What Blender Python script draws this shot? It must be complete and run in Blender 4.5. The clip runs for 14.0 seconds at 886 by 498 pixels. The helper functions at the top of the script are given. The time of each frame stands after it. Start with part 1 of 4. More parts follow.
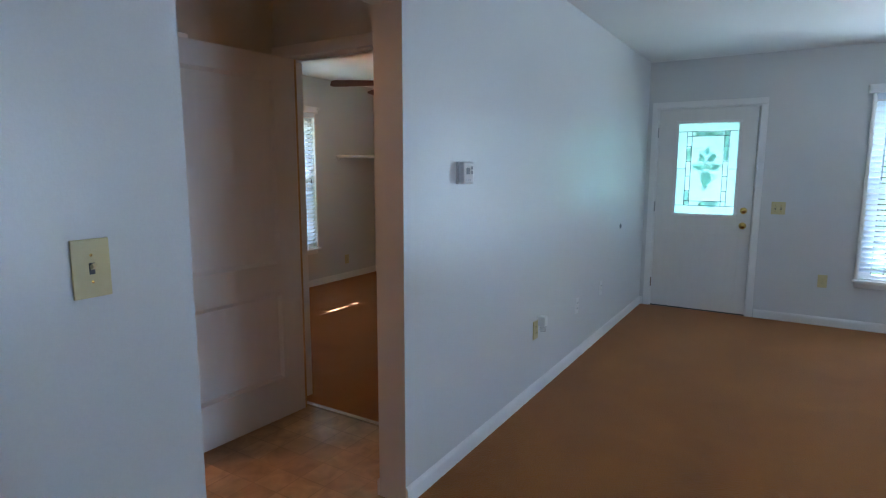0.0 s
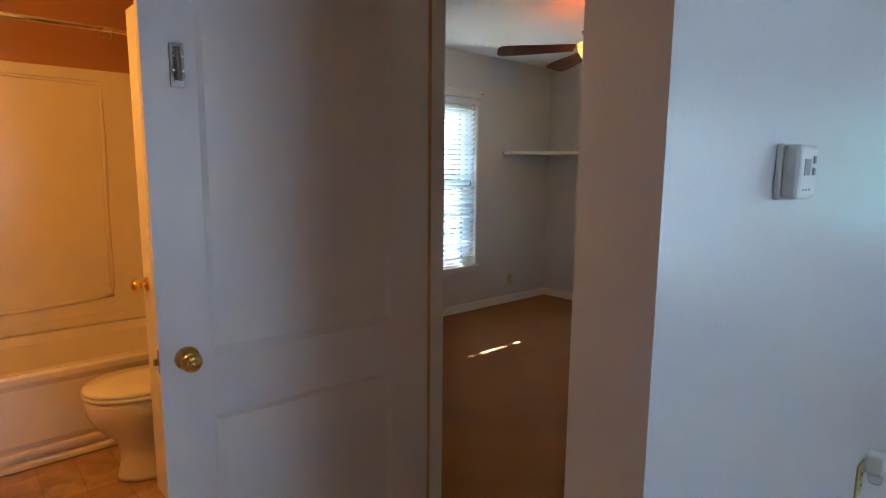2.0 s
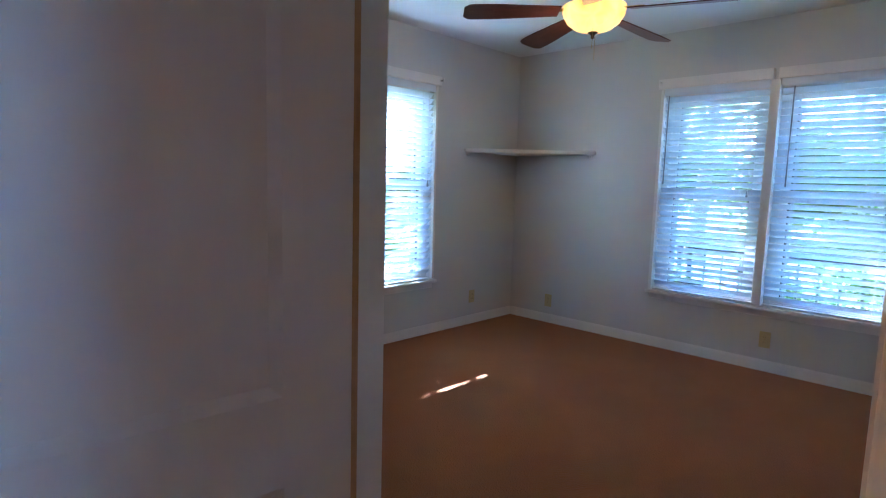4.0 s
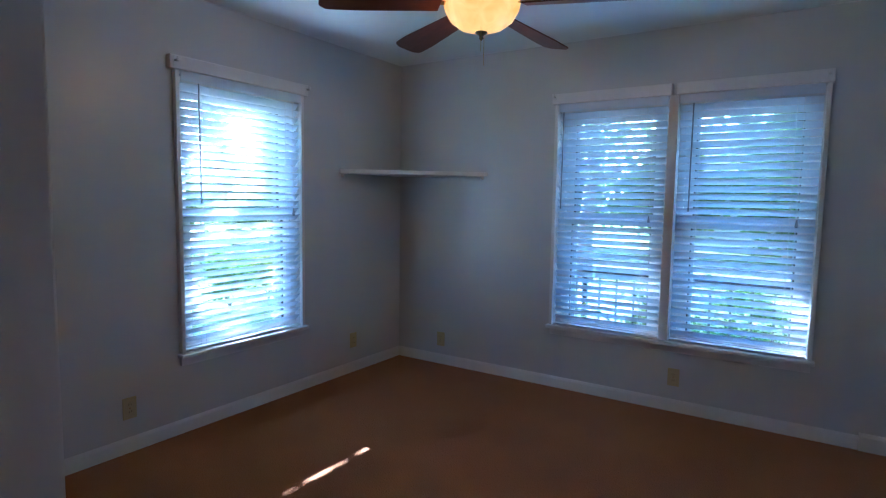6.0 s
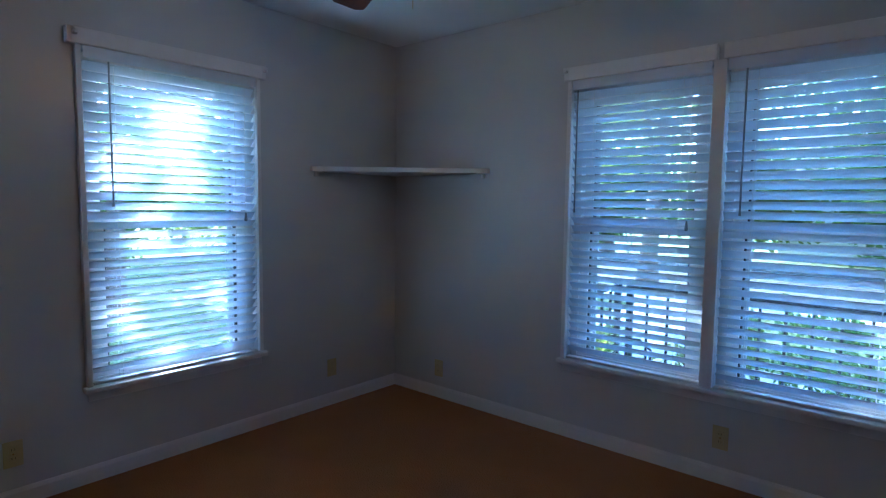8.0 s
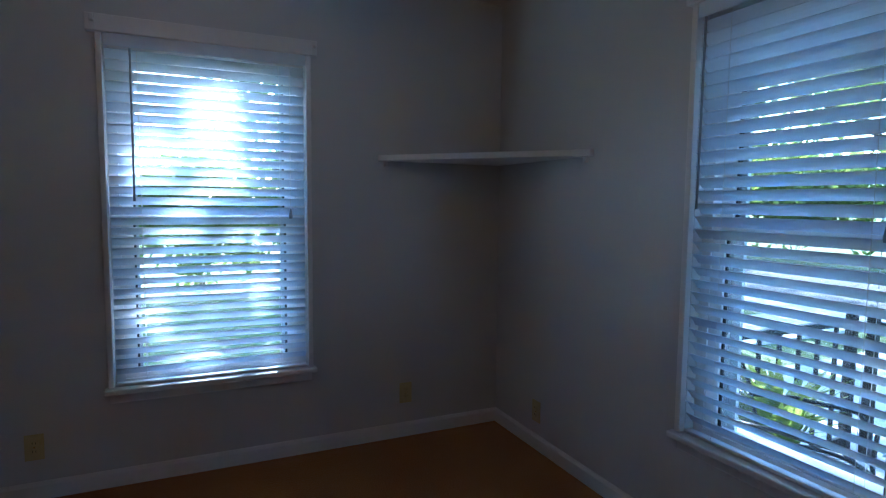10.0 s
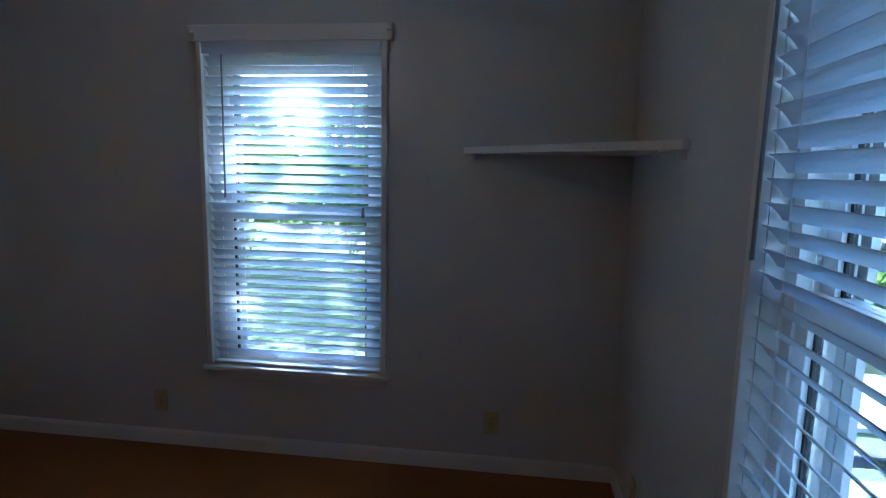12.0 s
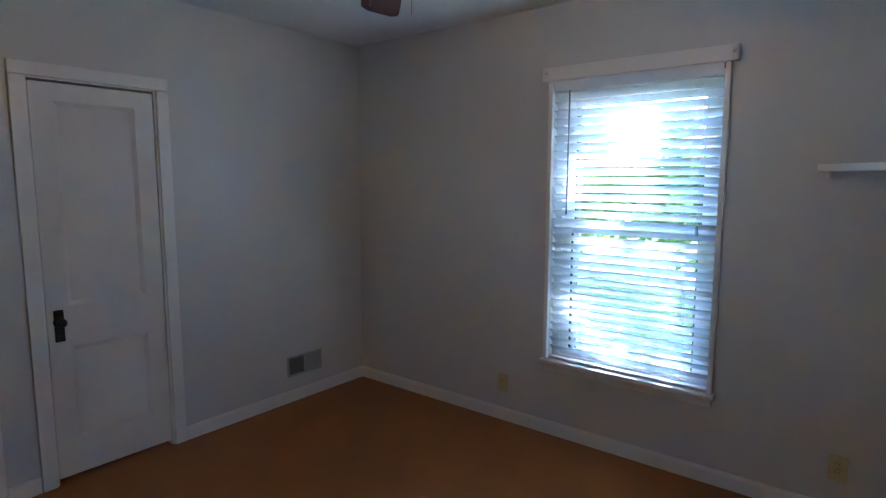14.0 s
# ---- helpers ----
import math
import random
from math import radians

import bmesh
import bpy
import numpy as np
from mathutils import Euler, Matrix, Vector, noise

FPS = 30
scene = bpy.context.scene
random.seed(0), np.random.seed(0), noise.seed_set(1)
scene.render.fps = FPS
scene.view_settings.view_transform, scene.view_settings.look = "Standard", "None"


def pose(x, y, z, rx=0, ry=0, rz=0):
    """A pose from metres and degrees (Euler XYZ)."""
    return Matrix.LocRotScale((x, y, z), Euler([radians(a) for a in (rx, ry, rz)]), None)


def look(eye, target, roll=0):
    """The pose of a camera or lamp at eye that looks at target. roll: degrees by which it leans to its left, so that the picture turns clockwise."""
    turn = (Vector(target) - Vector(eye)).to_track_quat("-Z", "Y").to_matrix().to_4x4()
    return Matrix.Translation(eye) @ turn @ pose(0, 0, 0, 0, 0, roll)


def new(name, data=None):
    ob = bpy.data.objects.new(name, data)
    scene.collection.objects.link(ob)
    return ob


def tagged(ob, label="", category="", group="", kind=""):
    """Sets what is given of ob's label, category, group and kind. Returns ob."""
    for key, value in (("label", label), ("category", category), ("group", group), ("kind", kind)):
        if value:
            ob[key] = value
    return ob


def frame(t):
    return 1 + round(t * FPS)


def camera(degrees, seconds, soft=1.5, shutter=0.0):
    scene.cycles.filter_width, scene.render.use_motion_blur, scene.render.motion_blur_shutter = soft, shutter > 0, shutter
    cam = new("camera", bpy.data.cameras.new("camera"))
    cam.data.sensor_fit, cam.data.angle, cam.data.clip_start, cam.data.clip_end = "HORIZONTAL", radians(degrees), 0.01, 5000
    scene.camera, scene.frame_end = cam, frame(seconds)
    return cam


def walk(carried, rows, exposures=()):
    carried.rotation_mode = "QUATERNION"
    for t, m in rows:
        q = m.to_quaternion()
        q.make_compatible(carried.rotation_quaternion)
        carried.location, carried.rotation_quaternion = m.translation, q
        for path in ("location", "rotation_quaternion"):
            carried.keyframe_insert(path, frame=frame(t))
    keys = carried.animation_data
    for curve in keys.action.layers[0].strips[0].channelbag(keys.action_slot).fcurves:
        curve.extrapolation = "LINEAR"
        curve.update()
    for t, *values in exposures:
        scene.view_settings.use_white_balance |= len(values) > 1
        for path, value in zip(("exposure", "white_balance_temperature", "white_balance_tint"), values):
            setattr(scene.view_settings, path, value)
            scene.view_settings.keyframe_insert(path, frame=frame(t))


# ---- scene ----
cam = camera(76.2, 14.0, soft=1.2)
PATH = [
    (0, (-6.178, -4.915, 1.444), (-4.492, -3.878, 1.159), 0.1),
    (0.5, (-5.845, -4.678, 1.455), (-4.23, -3.536, 1.164), 0.3),
    (1, (-5.548, -4.46, 1.436), (-4.026, -3.194, 1.154), 0.3),
    (1.5, (-5.282, -4.237, 1.433), (-3.901, -2.82, 1.144), 0.3),
    (2, (-5.083, -3.982, 1.422), (-3.77, -2.501, 1.138), 0.5),
    (2.2, (-5.015, -3.893, 1.429), (-3.723, -2.394, 1.141), 0.7),
    (4.3, (-4.417, -3.274, 1.297), (-2.932, -1.954, 1.069), 1.5),
    (4.5, (-4.361, -3.206, 1.342), (-2.826, -1.947, 1.1), 1.1),
    (5, (-4.228, -3.166, 1.382), (-2.633, -1.985, 1.143), 0.9),
    (5.5, (-4.086, -3.082, 1.359), (-2.441, -1.961, 1.162), 0.9),
    (6, (-3.913, -3.013, 1.391), (-2.246, -1.922, 1.212), 0.9),
    (6.5, (-3.705, -2.962, 1.381), (-2.033, -1.876, 1.218), 0.9),
    (7, (-3.453, -2.991, 1.384), (-1.824, -1.842, 1.218), 0.8),
    (7.5, (-3.229, -3.014, 1.362), (-1.657, -1.788, 1.208), 0.7),
    (8, (-2.968, -3.016, 1.371), (-1.455, -1.718, 1.211), 0.7),
    (8.5, (-2.684, -3.017, 1.361), (-1.299, -1.583, 1.204), 0.6),
    (9, (-2.348, -3.046, 1.347), (-1.193, -1.421, 1.196), 0.7),
    (9.2, (-2.241, -3.029, 1.347), (-1.152, -1.358, 1.195), 0.7),
    (11.3, (-0.823, -2.855, 1.342), (-0.525, -0.885, 1.168), 0.8),
    (11.5, (-0.7, -2.81, 1.355), (-0.519, -0.826, 1.178), 1.0),
    (12, (-0.504, -2.662, 1.497), (-0.764, -0.699, 1.216), 1.1),
    (12.5, (-0.487, -2.733, 1.504), (-1.077, -0.842, 1.228), 0.5),
    (13, (-0.46, -2.798, 1.52), (-1.323, -1.014, 1.248), 0.2),
    (13.5, (-0.479, -2.899, 1.491), (-1.541, -1.22, 1.256), 0.2),
    (14, (-0.494, -2.965, 1.529), (-1.731, -1.412, 1.286), 0.1),
]
EXPOSURES = [(0, 4.85, 5950, 10), (1, 4.8, 5950, 10), (2.2, 5.0, 5950, 10), (4.5, 5.25, 4350, 11), (5, 5.05, 4300, 11), (6.5, 4.35, 4300, 11), (8, 3.95, 4300, 11), (9, 3.8, 4400, 11),
             (11.5, 3.3, 4600, 11), (12.5, 3.7, 4700, 11), (13, 4.1, 4800, 11), (14, 4.6, 4850, 11)]
walk(cam, [(t, look(eye, target, roll)) for t, eye, target, roll in PATH], EXPOSURES)

# ---- world, sun and lamps ----
SOUTH_Y = -8.2
SUN_DIR = Vector((0.27, 0.96, 0.478)).normalized()      # towards the sun
world = bpy.data.worlds.new("sky_world")
scene.world = world
world.use_nodes = True
wn = world.node_tree
sky = wn.nodes.new("ShaderNodeTexSky")
sky.sky_type = "NISHITA"
sky.sun_disc = False
sky.sun_elevation = math.asin(SUN_DIR.z)
sky.sun_rotation = math.atan2(SUN_DIR.x, SUN_DIR.y)
wn.links.new(sky.outputs[0], wn.nodes["Background"].inputs[0])
wn.nodes["Background"].inputs[1].default_value = 0.15


def lamp(name, kind, m, energy, color, **values):
    data = bpy.data.lights.new(name, kind)
    data.energy, data.color = energy, color
    for key, value in values.items():
        if key == "size":
            data.size = value
        elif key == "size_y":
            data.shape, data.size_y = "RECTANGLE", value
        elif key == "angle":
            data.angle = value
        elif key == "radius":
            data.shadow_soft_size = value
    ob = new(name, data)
    ob.matrix_world = m
    return ob


lamp("sun", "SUN", look(SUN_DIR * 30, (0, 0, 0)), 3.3, (1.0, 0.95, 0.86), angle=radians(0.5))
lamp("fan_bulb", "POINT", pose(-1.67, -1.73, 2.185), 0.26, (1.0, 0.54, 0.18), radius=0.05)
lamp("bathroom_bulb", "POINT", pose(-5.42, -1.82, 1.98), 1.15, (1.0, 0.42, 0.06), radius=0.12)
lamp("living_sky_fill", "AREA", look((0.22, -6.2, 1.28), (-2, -6.2, 1.1)), 3.0, (0.72, 0.86, 1.0), size=1.4, size_y=1.6)
# fill lamp at the unseen south window, added to light the hall door
lamp("living_sky_fill", "AREA", look((-4.2, SOUTH_Y - 0.1, 1.3), (-4.2, 0, 1.1)), 4.0, (0.73, 0.81, 1.0), size=1.5, size_y=1.5)


# ---- materials ----
def material(name):
    mat = bpy.data.materials.new(name)
    mat.use_nodes = True
    nt = mat.node_tree
    return mat, nt, nt.nodes["Principled BSDF"]


def node(nt, kind, **inputs):
    n = nt.nodes.new(kind)
    for key, value in inputs.items():
        n.inputs[key.replace("_", " ")].default_value = value
    return n


def coords(nt, scale=(1, 1, 1)):
    tc = nt.nodes.new("ShaderNodeTexCoord")
    mp = nt.nodes.new("ShaderNodeMapping")
    mp.inputs["Scale"].default_value = scale
    nt.links.new(tc.outputs["Object"], mp.inputs[0])
    return mp.outputs[0]


def ramp(nt, fac, *stops):
    r = nt.nodes.new("ShaderNodeValToRGB")
    while len(r.color_ramp.elements) < len(stops):
        r.color_ramp.elements.new(0.5)
    for e, (pos, col) in zip(r.color_ramp.elements, stops):
        e.position, e.color = pos, (*col, 1)
    nt.links.new(fac, r.inputs[0])
    return r.outputs[0]


def surface(name, light, dark, rough=0.5, fine=60.0, broad=1.2, bump=0.05, metal=0.0, stretch=(1, 1, 1), spec=0.5, depth=0.01):
    """Two scales of colour change, with a fine relief."""
    mat, nt, bs = material(name)
    co = coords(nt, stretch)
    a = node(nt, "ShaderNodeTexNoise", Scale=broad, Detail=4.0)
    b = node(nt, "ShaderNodeTexNoise", Scale=fine, Detail=3.0)
    for n in (a, b):
        nt.links.new(co, n.inputs["Vector"])
    mix = node(nt, "ShaderNodeMath")
    mix.operation = "MULTIPLY_ADD"
    nt.links.new(b.outputs[0], mix.inputs[0])
    mix.inputs[1].default_value = 0.4
    mul = node(nt, "ShaderNodeMath")
    mul.operation = "MULTIPLY"
    mul.inputs[1].default_value = 0.6
    nt.links.new(a.outputs[0], mul.inputs[0])
    nt.links.new(mul.outputs[0], mix.inputs[2])
    nt.links.new(ramp(nt, mix.outputs[0], (0.3, dark), (0.7, light)), bs.inputs["Base Color"])
    bs.inputs["Roughness"].default_value = rough
    bs.inputs["Metallic"].default_value = metal
    bs.inputs["Specular IOR Level"].default_value = spec
    if bump:
        bp = node(nt, "ShaderNodeBump", Strength=bump, Distance=depth)
        nt.links.new(b.outputs[0], bp.inputs["Height"])
        nt.links.new(bp.outputs[0], bs.inputs["Normal"])
    return mat


WALL = surface("wall_paint", (0.66, 0.67, 0.665), (0.61, 0.62, 0.615), rough=0.29, fine=180, broad=0.9, bump=0.10, depth=0.004)
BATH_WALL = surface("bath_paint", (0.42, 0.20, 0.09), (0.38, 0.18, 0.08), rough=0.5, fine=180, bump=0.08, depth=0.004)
CEIL = surface("ceiling_paint", (0.84, 0.85, 0.85), (0.79, 0.80, 0.80), rough=0.7, fine=220, broad=1.5, bump=0.25, depth=0.004)
BASE = surface("baseboard_enamel", (0.84, 0.84, 0.83), (0.78, 0.78, 0.77), rough=0.4, fine=40, broad=3, bump=0.04)
TRIM = surface("trim_enamel", (0.83, 0.83, 0.82), (0.77, 0.77, 0.76), rough=0.35, fine=40, broad=3, bump=0.03)
DOORP = surface("door_enamel", (0.76, 0.75, 0.73), (0.71, 0.70, 0.68), rough=0.38, fine=25, broad=2, bump=0.04, stretch=(1, 1, 0.15))
IVORY = surface("ivory_plastic", (0.60, 0.52, 0.27), (0.55, 0.47, 0.23), rough=0.35, fine=50, bump=0)
WHITEPL = surface("white_plastic", (0.78, 0.79, 0.78), (0.74, 0.75, 0.74), rough=0.4, fine=50, bump=0)
GREYPL = surface("grey_plastic", (0.30, 0.32, 0.34), (0.25, 0.27, 0.29), rough=0.4, fine=50, bump=0)
DARK = surface("dark_slot", (0.03, 0.03, 0.03), (0.015, 0.015, 0.015), rough=0.6, fine=50, bump=0)
BRASS = surface("polished_brass", (0.86, 0.62, 0.20), (0.70, 0.46, 0.12), rough=0.18, fine=30, broad=6, bump=0, metal=1.0)
CHROME = surface("chrome", (0.75, 0.75, 0.76), (0.62, 0.62, 0.63), rough=0.15, fine=30, broad=6, bump=0, metal=1.0)
STEEL = surface("worn_steel", (0.34, 0.33, 0.30), (0.20, 0.19, 0.17), rough=0.35, fine=60, broad=8, bump=0.05, metal=0.9)
IRON = surface("black_iron", (0.035, 0.032, 0.03), (0.015, 0.014, 0.013), rough=0.45, fine=60, broad=8, bump=0.1, metal=0.6)
BRONZE = surface("fan_motor_metal", (0.24, 0.16, 0.09), (0.14, 0.09, 0.05), rough=0.3, fine=30, broad=6, bump=0, metal=0.9)
BLADE = surface("blade_veneer", (0.16, 0.045, 0.022), (0.07, 0.018, 0.01), rough=0.3, fine=18, broad=4, bump=0.03, stretch=(1.2, 14, 1))
TANWOOD = surface("bare_pine", (0.52, 0.33, 0.15), (0.40, 0.24, 0.10), rough=0.6, fine=30, broad=3, bump=0.1, stretch=(8, 8, 0.6))
PORCELAIN = surface("porcelain", (0.80, 0.77, 0.70), (0.77, 0.74, 0.67), rough=0.12, fine=10, bump=0)
ACRYLIC = surface("tub_acrylic", (0.78, 0.73, 0.66), (0.74, 0.69, 0.62), rough=0.22, fine=8, bump=0)
VENTM = surface("register_steel", (0.42, 0.42, 0.42), (0.34, 0.34, 0.34), rough=0.5, fine=60, bump=0.05)
STORM = surface("storm_aluminium", (0.50, 0.52, 0.54), (0.42, 0.44, 0.46), rough=0.45, fine=50, broad=4, bump=0.03, metal=0.4)
CONCRETE = surface("porch_concrete", (0.47, 0.46, 0.44), (0.37, 0.365, 0.35), rough=0.85, fine=60, broad=1.5, bump=0.2)
ASPHALT = surface("asphalt", (0.065, 0.065, 0.065), (0.04, 0.04, 0.04), rough=0.9, fine=120, broad=1.0, bump=0.3)
BARK = surface("bark", (0.14, 0.10, 0.07), (0.06, 0.045, 0.03), rough=0.9, fine=22, broad=4, bump=0.7, stretch=(1, 1, 0.25), depth=0.03)
GRASS = surface("lawn_grass", (0.13, 0.16, 0.04), (0.07, 0.10, 0.025), rough=0.9, fine=45, broad=0.35, bump=0.6, depth=0.04)
SIDING = surface("white_siding", (0.72, 0.74, 0.76), (0.62, 0.64, 0.66), rough=0.6, fine=30, broad=1, bump=0.05)
ROOFM = surface("roof_shingle", (0.14, 0.13, 0.12), (0.08, 0.075, 0.07), rough=0.9, fine=30, broad=2, bump=0.4)


def carpet(name, light, dark):
    """Short cut pile: tufts, with broad trodden patches."""
    mat, nt, bs = material(name)
    co = coords(nt)
    tuft = node(nt, "ShaderNodeTexVoronoi", Scale=140.0)
    fine = node(nt, "ShaderNodeTexNoise", Scale=320.0, Detail=2.0)
    broad = node(nt, "ShaderNodeTexNoise", Scale=1.6, Detail=5.0, Roughness=0.62, Distortion=0.8)
    for n in (tuft, fine, broad):
        nt.links.new(co, n.inputs["Vector"])
    a = node(nt, "ShaderNodeMath")
    a.operation = "MULTIPLY_ADD"
    nt.links.new(broad.outputs[0], a.inputs[0])
    a.inputs[1].default_value = 0.75
    b = node(nt, "ShaderNodeMath")
    b.operation = "MULTIPLY"
    b.inputs[1].default_value = 0.25
    nt.links.new(fine.outputs[0], b.inputs[0])
    nt.links.new(b.outputs[0], a.inputs[2])
    nt.links.new(ramp(nt, a.outputs[0], (0.36, dark), (0.64, light)), bs.inputs["Base Color"])
    bs.inputs["Roughness"].default_value = 0.95
    bs.inputs["Specular IOR Level"].default_value = 0.15
    bs.inputs["Sheen Weight"].default_value = 0.15
    bp = node(nt, "ShaderNodeBump", Strength=0.5, Distance=0.006)
    nt.links.new(tuft.outputs["Distance"], bp.inputs["Height"])
    nt.links.new(bp.outputs[0], bs.inputs["Normal"])
    return mat


CARPET = carpet("tan_carpet", (0.35, 0.122, 0.019), (0.285, 0.098, 0.015))


def vinyl():
    """Sheet vinyl with a printed pattern of small stone squares."""
    mat, nt, bs = material("vinyl_sheet")
    co = coords(nt)
    brick = nt.nodes.new("ShaderNodeTexBrick")
    brick.offset = 0.0
    brick.inputs["Scale"].default_value = 1.0
    brick.inputs["Brick Width"].default_value = 0.152
    brick.inputs["Row Height"].default_value = 0.152
    brick.inputs["Mortar Size"].default_value = 0.004
    brick.inputs["Mortar Smooth"].default_value = 0.6
    brick.inputs["Color1"].default_value = (0.46, 0.30, 0.17, 1)
    brick.inputs["Color2"].default_value = (0.34, 0.21, 0.11, 1)
    brick.inputs["Mortar"].default_value = (0.30, 0.19, 0.10, 1)
    n = node(nt, "ShaderNodeTexNoise", Scale=9.0, Detail=5.0, Distortion=1.0)
    mix = nt.nodes.new("ShaderNodeMixRGB")
    mix.blend_type = "OVERLAY"
    mix.inputs[0].default_value = 0.6
    nt.links.new(co, brick.inputs["Vector"])
    nt.links.new(co, n.inputs["Vector"])
    nt.links.new(brick.outputs[0], mix.inputs[1])
    nt.links.new(n.outputs[0], mix.inputs[2])
    nt.links.new(mix.outputs[0], bs.inputs["Base Color"])
    bs.inputs["Roughness"].default_value = 0.3
    bp = node(nt, "ShaderNodeBump", Strength=0.15, Distance=0.002)
    nt.links.new(brick.outputs["Fac"], bp.inputs["Height"])
    nt.links.new(bp.outputs[0], bs.inputs["Normal"])
    return mat


VINYL = vinyl()


def translucent(name, color, through_color, share, rough=0.4, gloss=0.06):
    """A thin sheet that lets part of the light through."""
    mat = bpy.data.materials.new(name)
    mat.use_nodes = True
    nt = mat.node_tree
    nt.nodes.clear()
    out = nt.nodes.new("ShaderNodeOutputMaterial")
    d = node(nt, "ShaderNodeBsdfDiffuse")
    t = node(nt, "ShaderNodeBsdfTranslucent")
    g = node(nt, "ShaderNodeBsdfGlossy", Roughness=rough)
    n = node(nt, "ShaderNodeTexNoise", Scale=30.0)
    nt.links.new(coords(nt, (0.3, 1, 1)), n.inputs["Vector"])
    lo = tuple(c * 0.93 for c in color)
    nt.links.new(ramp(nt, n.outputs[0], (0.3, lo), (0.7, color)), d.inputs[0])
    t.inputs[0].default_value = (*through_color, 1)
    m1, m2 = nt.nodes.new("ShaderNodeMixShader"), nt.nodes.new("ShaderNodeMixShader")
    m1.inputs[0].default_value, m2.inputs[0].default_value = share, gloss
    nt.links.new(d.outputs[0], m1.inputs[1])
    nt.links.new(t.outputs[0], m1.inputs[2])
    nt.links.new(m1.outputs[0], m2.inputs[1])
    nt.links.new(g.outputs[0], m2.inputs[2])
    nt.links.new(m2.outputs[0], out.inputs[0])
    return mat


# the sky's blue is put into the slats' through colour; the vinyl is white
SLAT = translucent("blind_vinyl", (0.86, 0.89, 0.92), (0.54, 0.77, 1.0), 0.18)
LEAF = translucent("leaf_green", (0.085, 0.14, 0.03), (0.16, 0.26, 0.04), 0.45, gloss=0.03)
LEAF2 = translucent("leaf_yellow_green", (0.12, 0.16, 0.035), (0.24, 0.30, 0.05), 0.45, gloss=0.03)


def glass(name, tint=(1, 1, 1), rough=0.0):
    mat = bpy.data.materials.new(name)
    mat.use_nodes = True
    nt = mat.node_tree
    nt.nodes.clear()
    out = nt.nodes.new("ShaderNodeOutputMaterial")
    t = node(nt, "ShaderNodeBsdfTransparent")
    t.inputs[0].default_value = (*tint, 1)
    g = node(nt, "ShaderNodeBsdfGlossy", Roughness=0.02 + rough)
    lw = node(nt, "ShaderNodeLayerWeight", Blend=0.5)
    p5 = node(nt, "ShaderNodeMath")
    p5.operation = "POWER"
    p5.inputs[1].default_value = 4.0
    nt.links.new(lw.outputs["Facing"], p5.inputs[0])
    f = node(nt, "ShaderNodeMath")
    f.operation = "MULTIPLY_ADD"
    f.inputs[1].default_value, f.inputs[2].default_value = 0.8, 0.03
    nt.links.new(p5.outputs[0], f.inputs[0])
    m = nt.nodes.new("ShaderNodeMixShader")
    nt.links.new(f.outputs[0], m.inputs[0])
    nt.links.new(t.outputs[0], m.inputs[1])
    nt.links.new(g.outputs[0], m.inputs[2])
    nt.links.new(m.outputs[0], out.inputs[0])
    return mat


PANE = glass("window_glass", (0.96, 0.98, 0.97))
ARTGLASS = translucent("textured_door_glass", (0.38, 0.45, 0.43), (0.56, 0.74, 0.70), 0.85, rough=0.1, gloss=0.05)
GREENGLASS = translucent("green_bevel_glass", (0.14, 0.26, 0.21), (0.66, 0.84, 0.77), 0.85, rough=0.1, gloss=0.05)
CLEARPL = glass("clear_plastic", (0.92, 0.93, 0.94), 0.1)


def bowl_glass():
    """Alabaster glass with a lit bulb behind it."""
    mat, nt, bs = material("alabaster_glass_lit")
    n = node(nt, "ShaderNodeTexNoise", Scale=9.0, Detail=5.0, Distortion=1.2)
    nt.links.new(coords(nt), n.inputs["Vector"])
    col = ramp(nt, n.outputs[0], (0.3, (1.0, 0.36, 0.045)), (0.7, (1.0, 0.54, 0.13)))
    nt.links.new(col, bs.inputs["Base Color"])
    nt.links.new(col, bs.inputs["Emission Color"])
    bs.inputs["Emission Strength"].default_value = 0.06
    bs.inputs["Roughness"].default_value = 0.35
    return mat


BOWL = bowl_glass()


# ---- mesh helpers ----
def part(name, bm, mat, parent=None, label="", smooth=False):
    """One mesh object from a bmesh, under a thing or a part."""
    me = bpy.data.meshes.new(name)
    bm.normal_update()
    bm.to_mesh(me)
    bm.free()
    if smooth:
        me.polygons.foreach_set("use_smooth", [True] * len(me.polygons))
    me.materials.append(mat)
    ob = new(name, me)
    if parent is not None:
        ob.parent = parent
    if label:
        ob["label"] = label
    return ob


def shared(name, me, parent, m):
    ob = new(name, me)
    ob.parent = parent
    ob.matrix_basis = m
    return ob


def thing(name, m, label, category, group="", kind=""):
    ob = new(name)
    ob.empty_display_size = 0.05
    ob.matrix_basis = m
    return tagged(ob, label, category, group, kind)


def add_box(bm, x0, x1, y0, y1, z0, z1, bevel=0.0):
    r = bmesh.ops.create_cube(bm, size=1.0)
    m = Matrix.Translation(((x0 + x1) / 2, (y0 + y1) / 2, (z0 + z1) / 2)) @ Matrix.Diagonal((abs(x1 - x0), abs(y1 - y0), abs(z1 - z0), 1))
    bmesh.ops.transform(bm, matrix=m, verts=r["verts"])
    if bevel:
        edges = list({e for v in r["verts"] for e in v.link_edges})
        bmesh.ops.bevel(bm, geom=edges, offset=bevel, segments=2, affect="EDGES", profile=0.5)
    return bm


def box(x0, x1, y0, y1, z0, z1, bevel=0.0):
    return add_box(bmesh.new(), x0, x1, y0, y1, z0, z1, bevel)


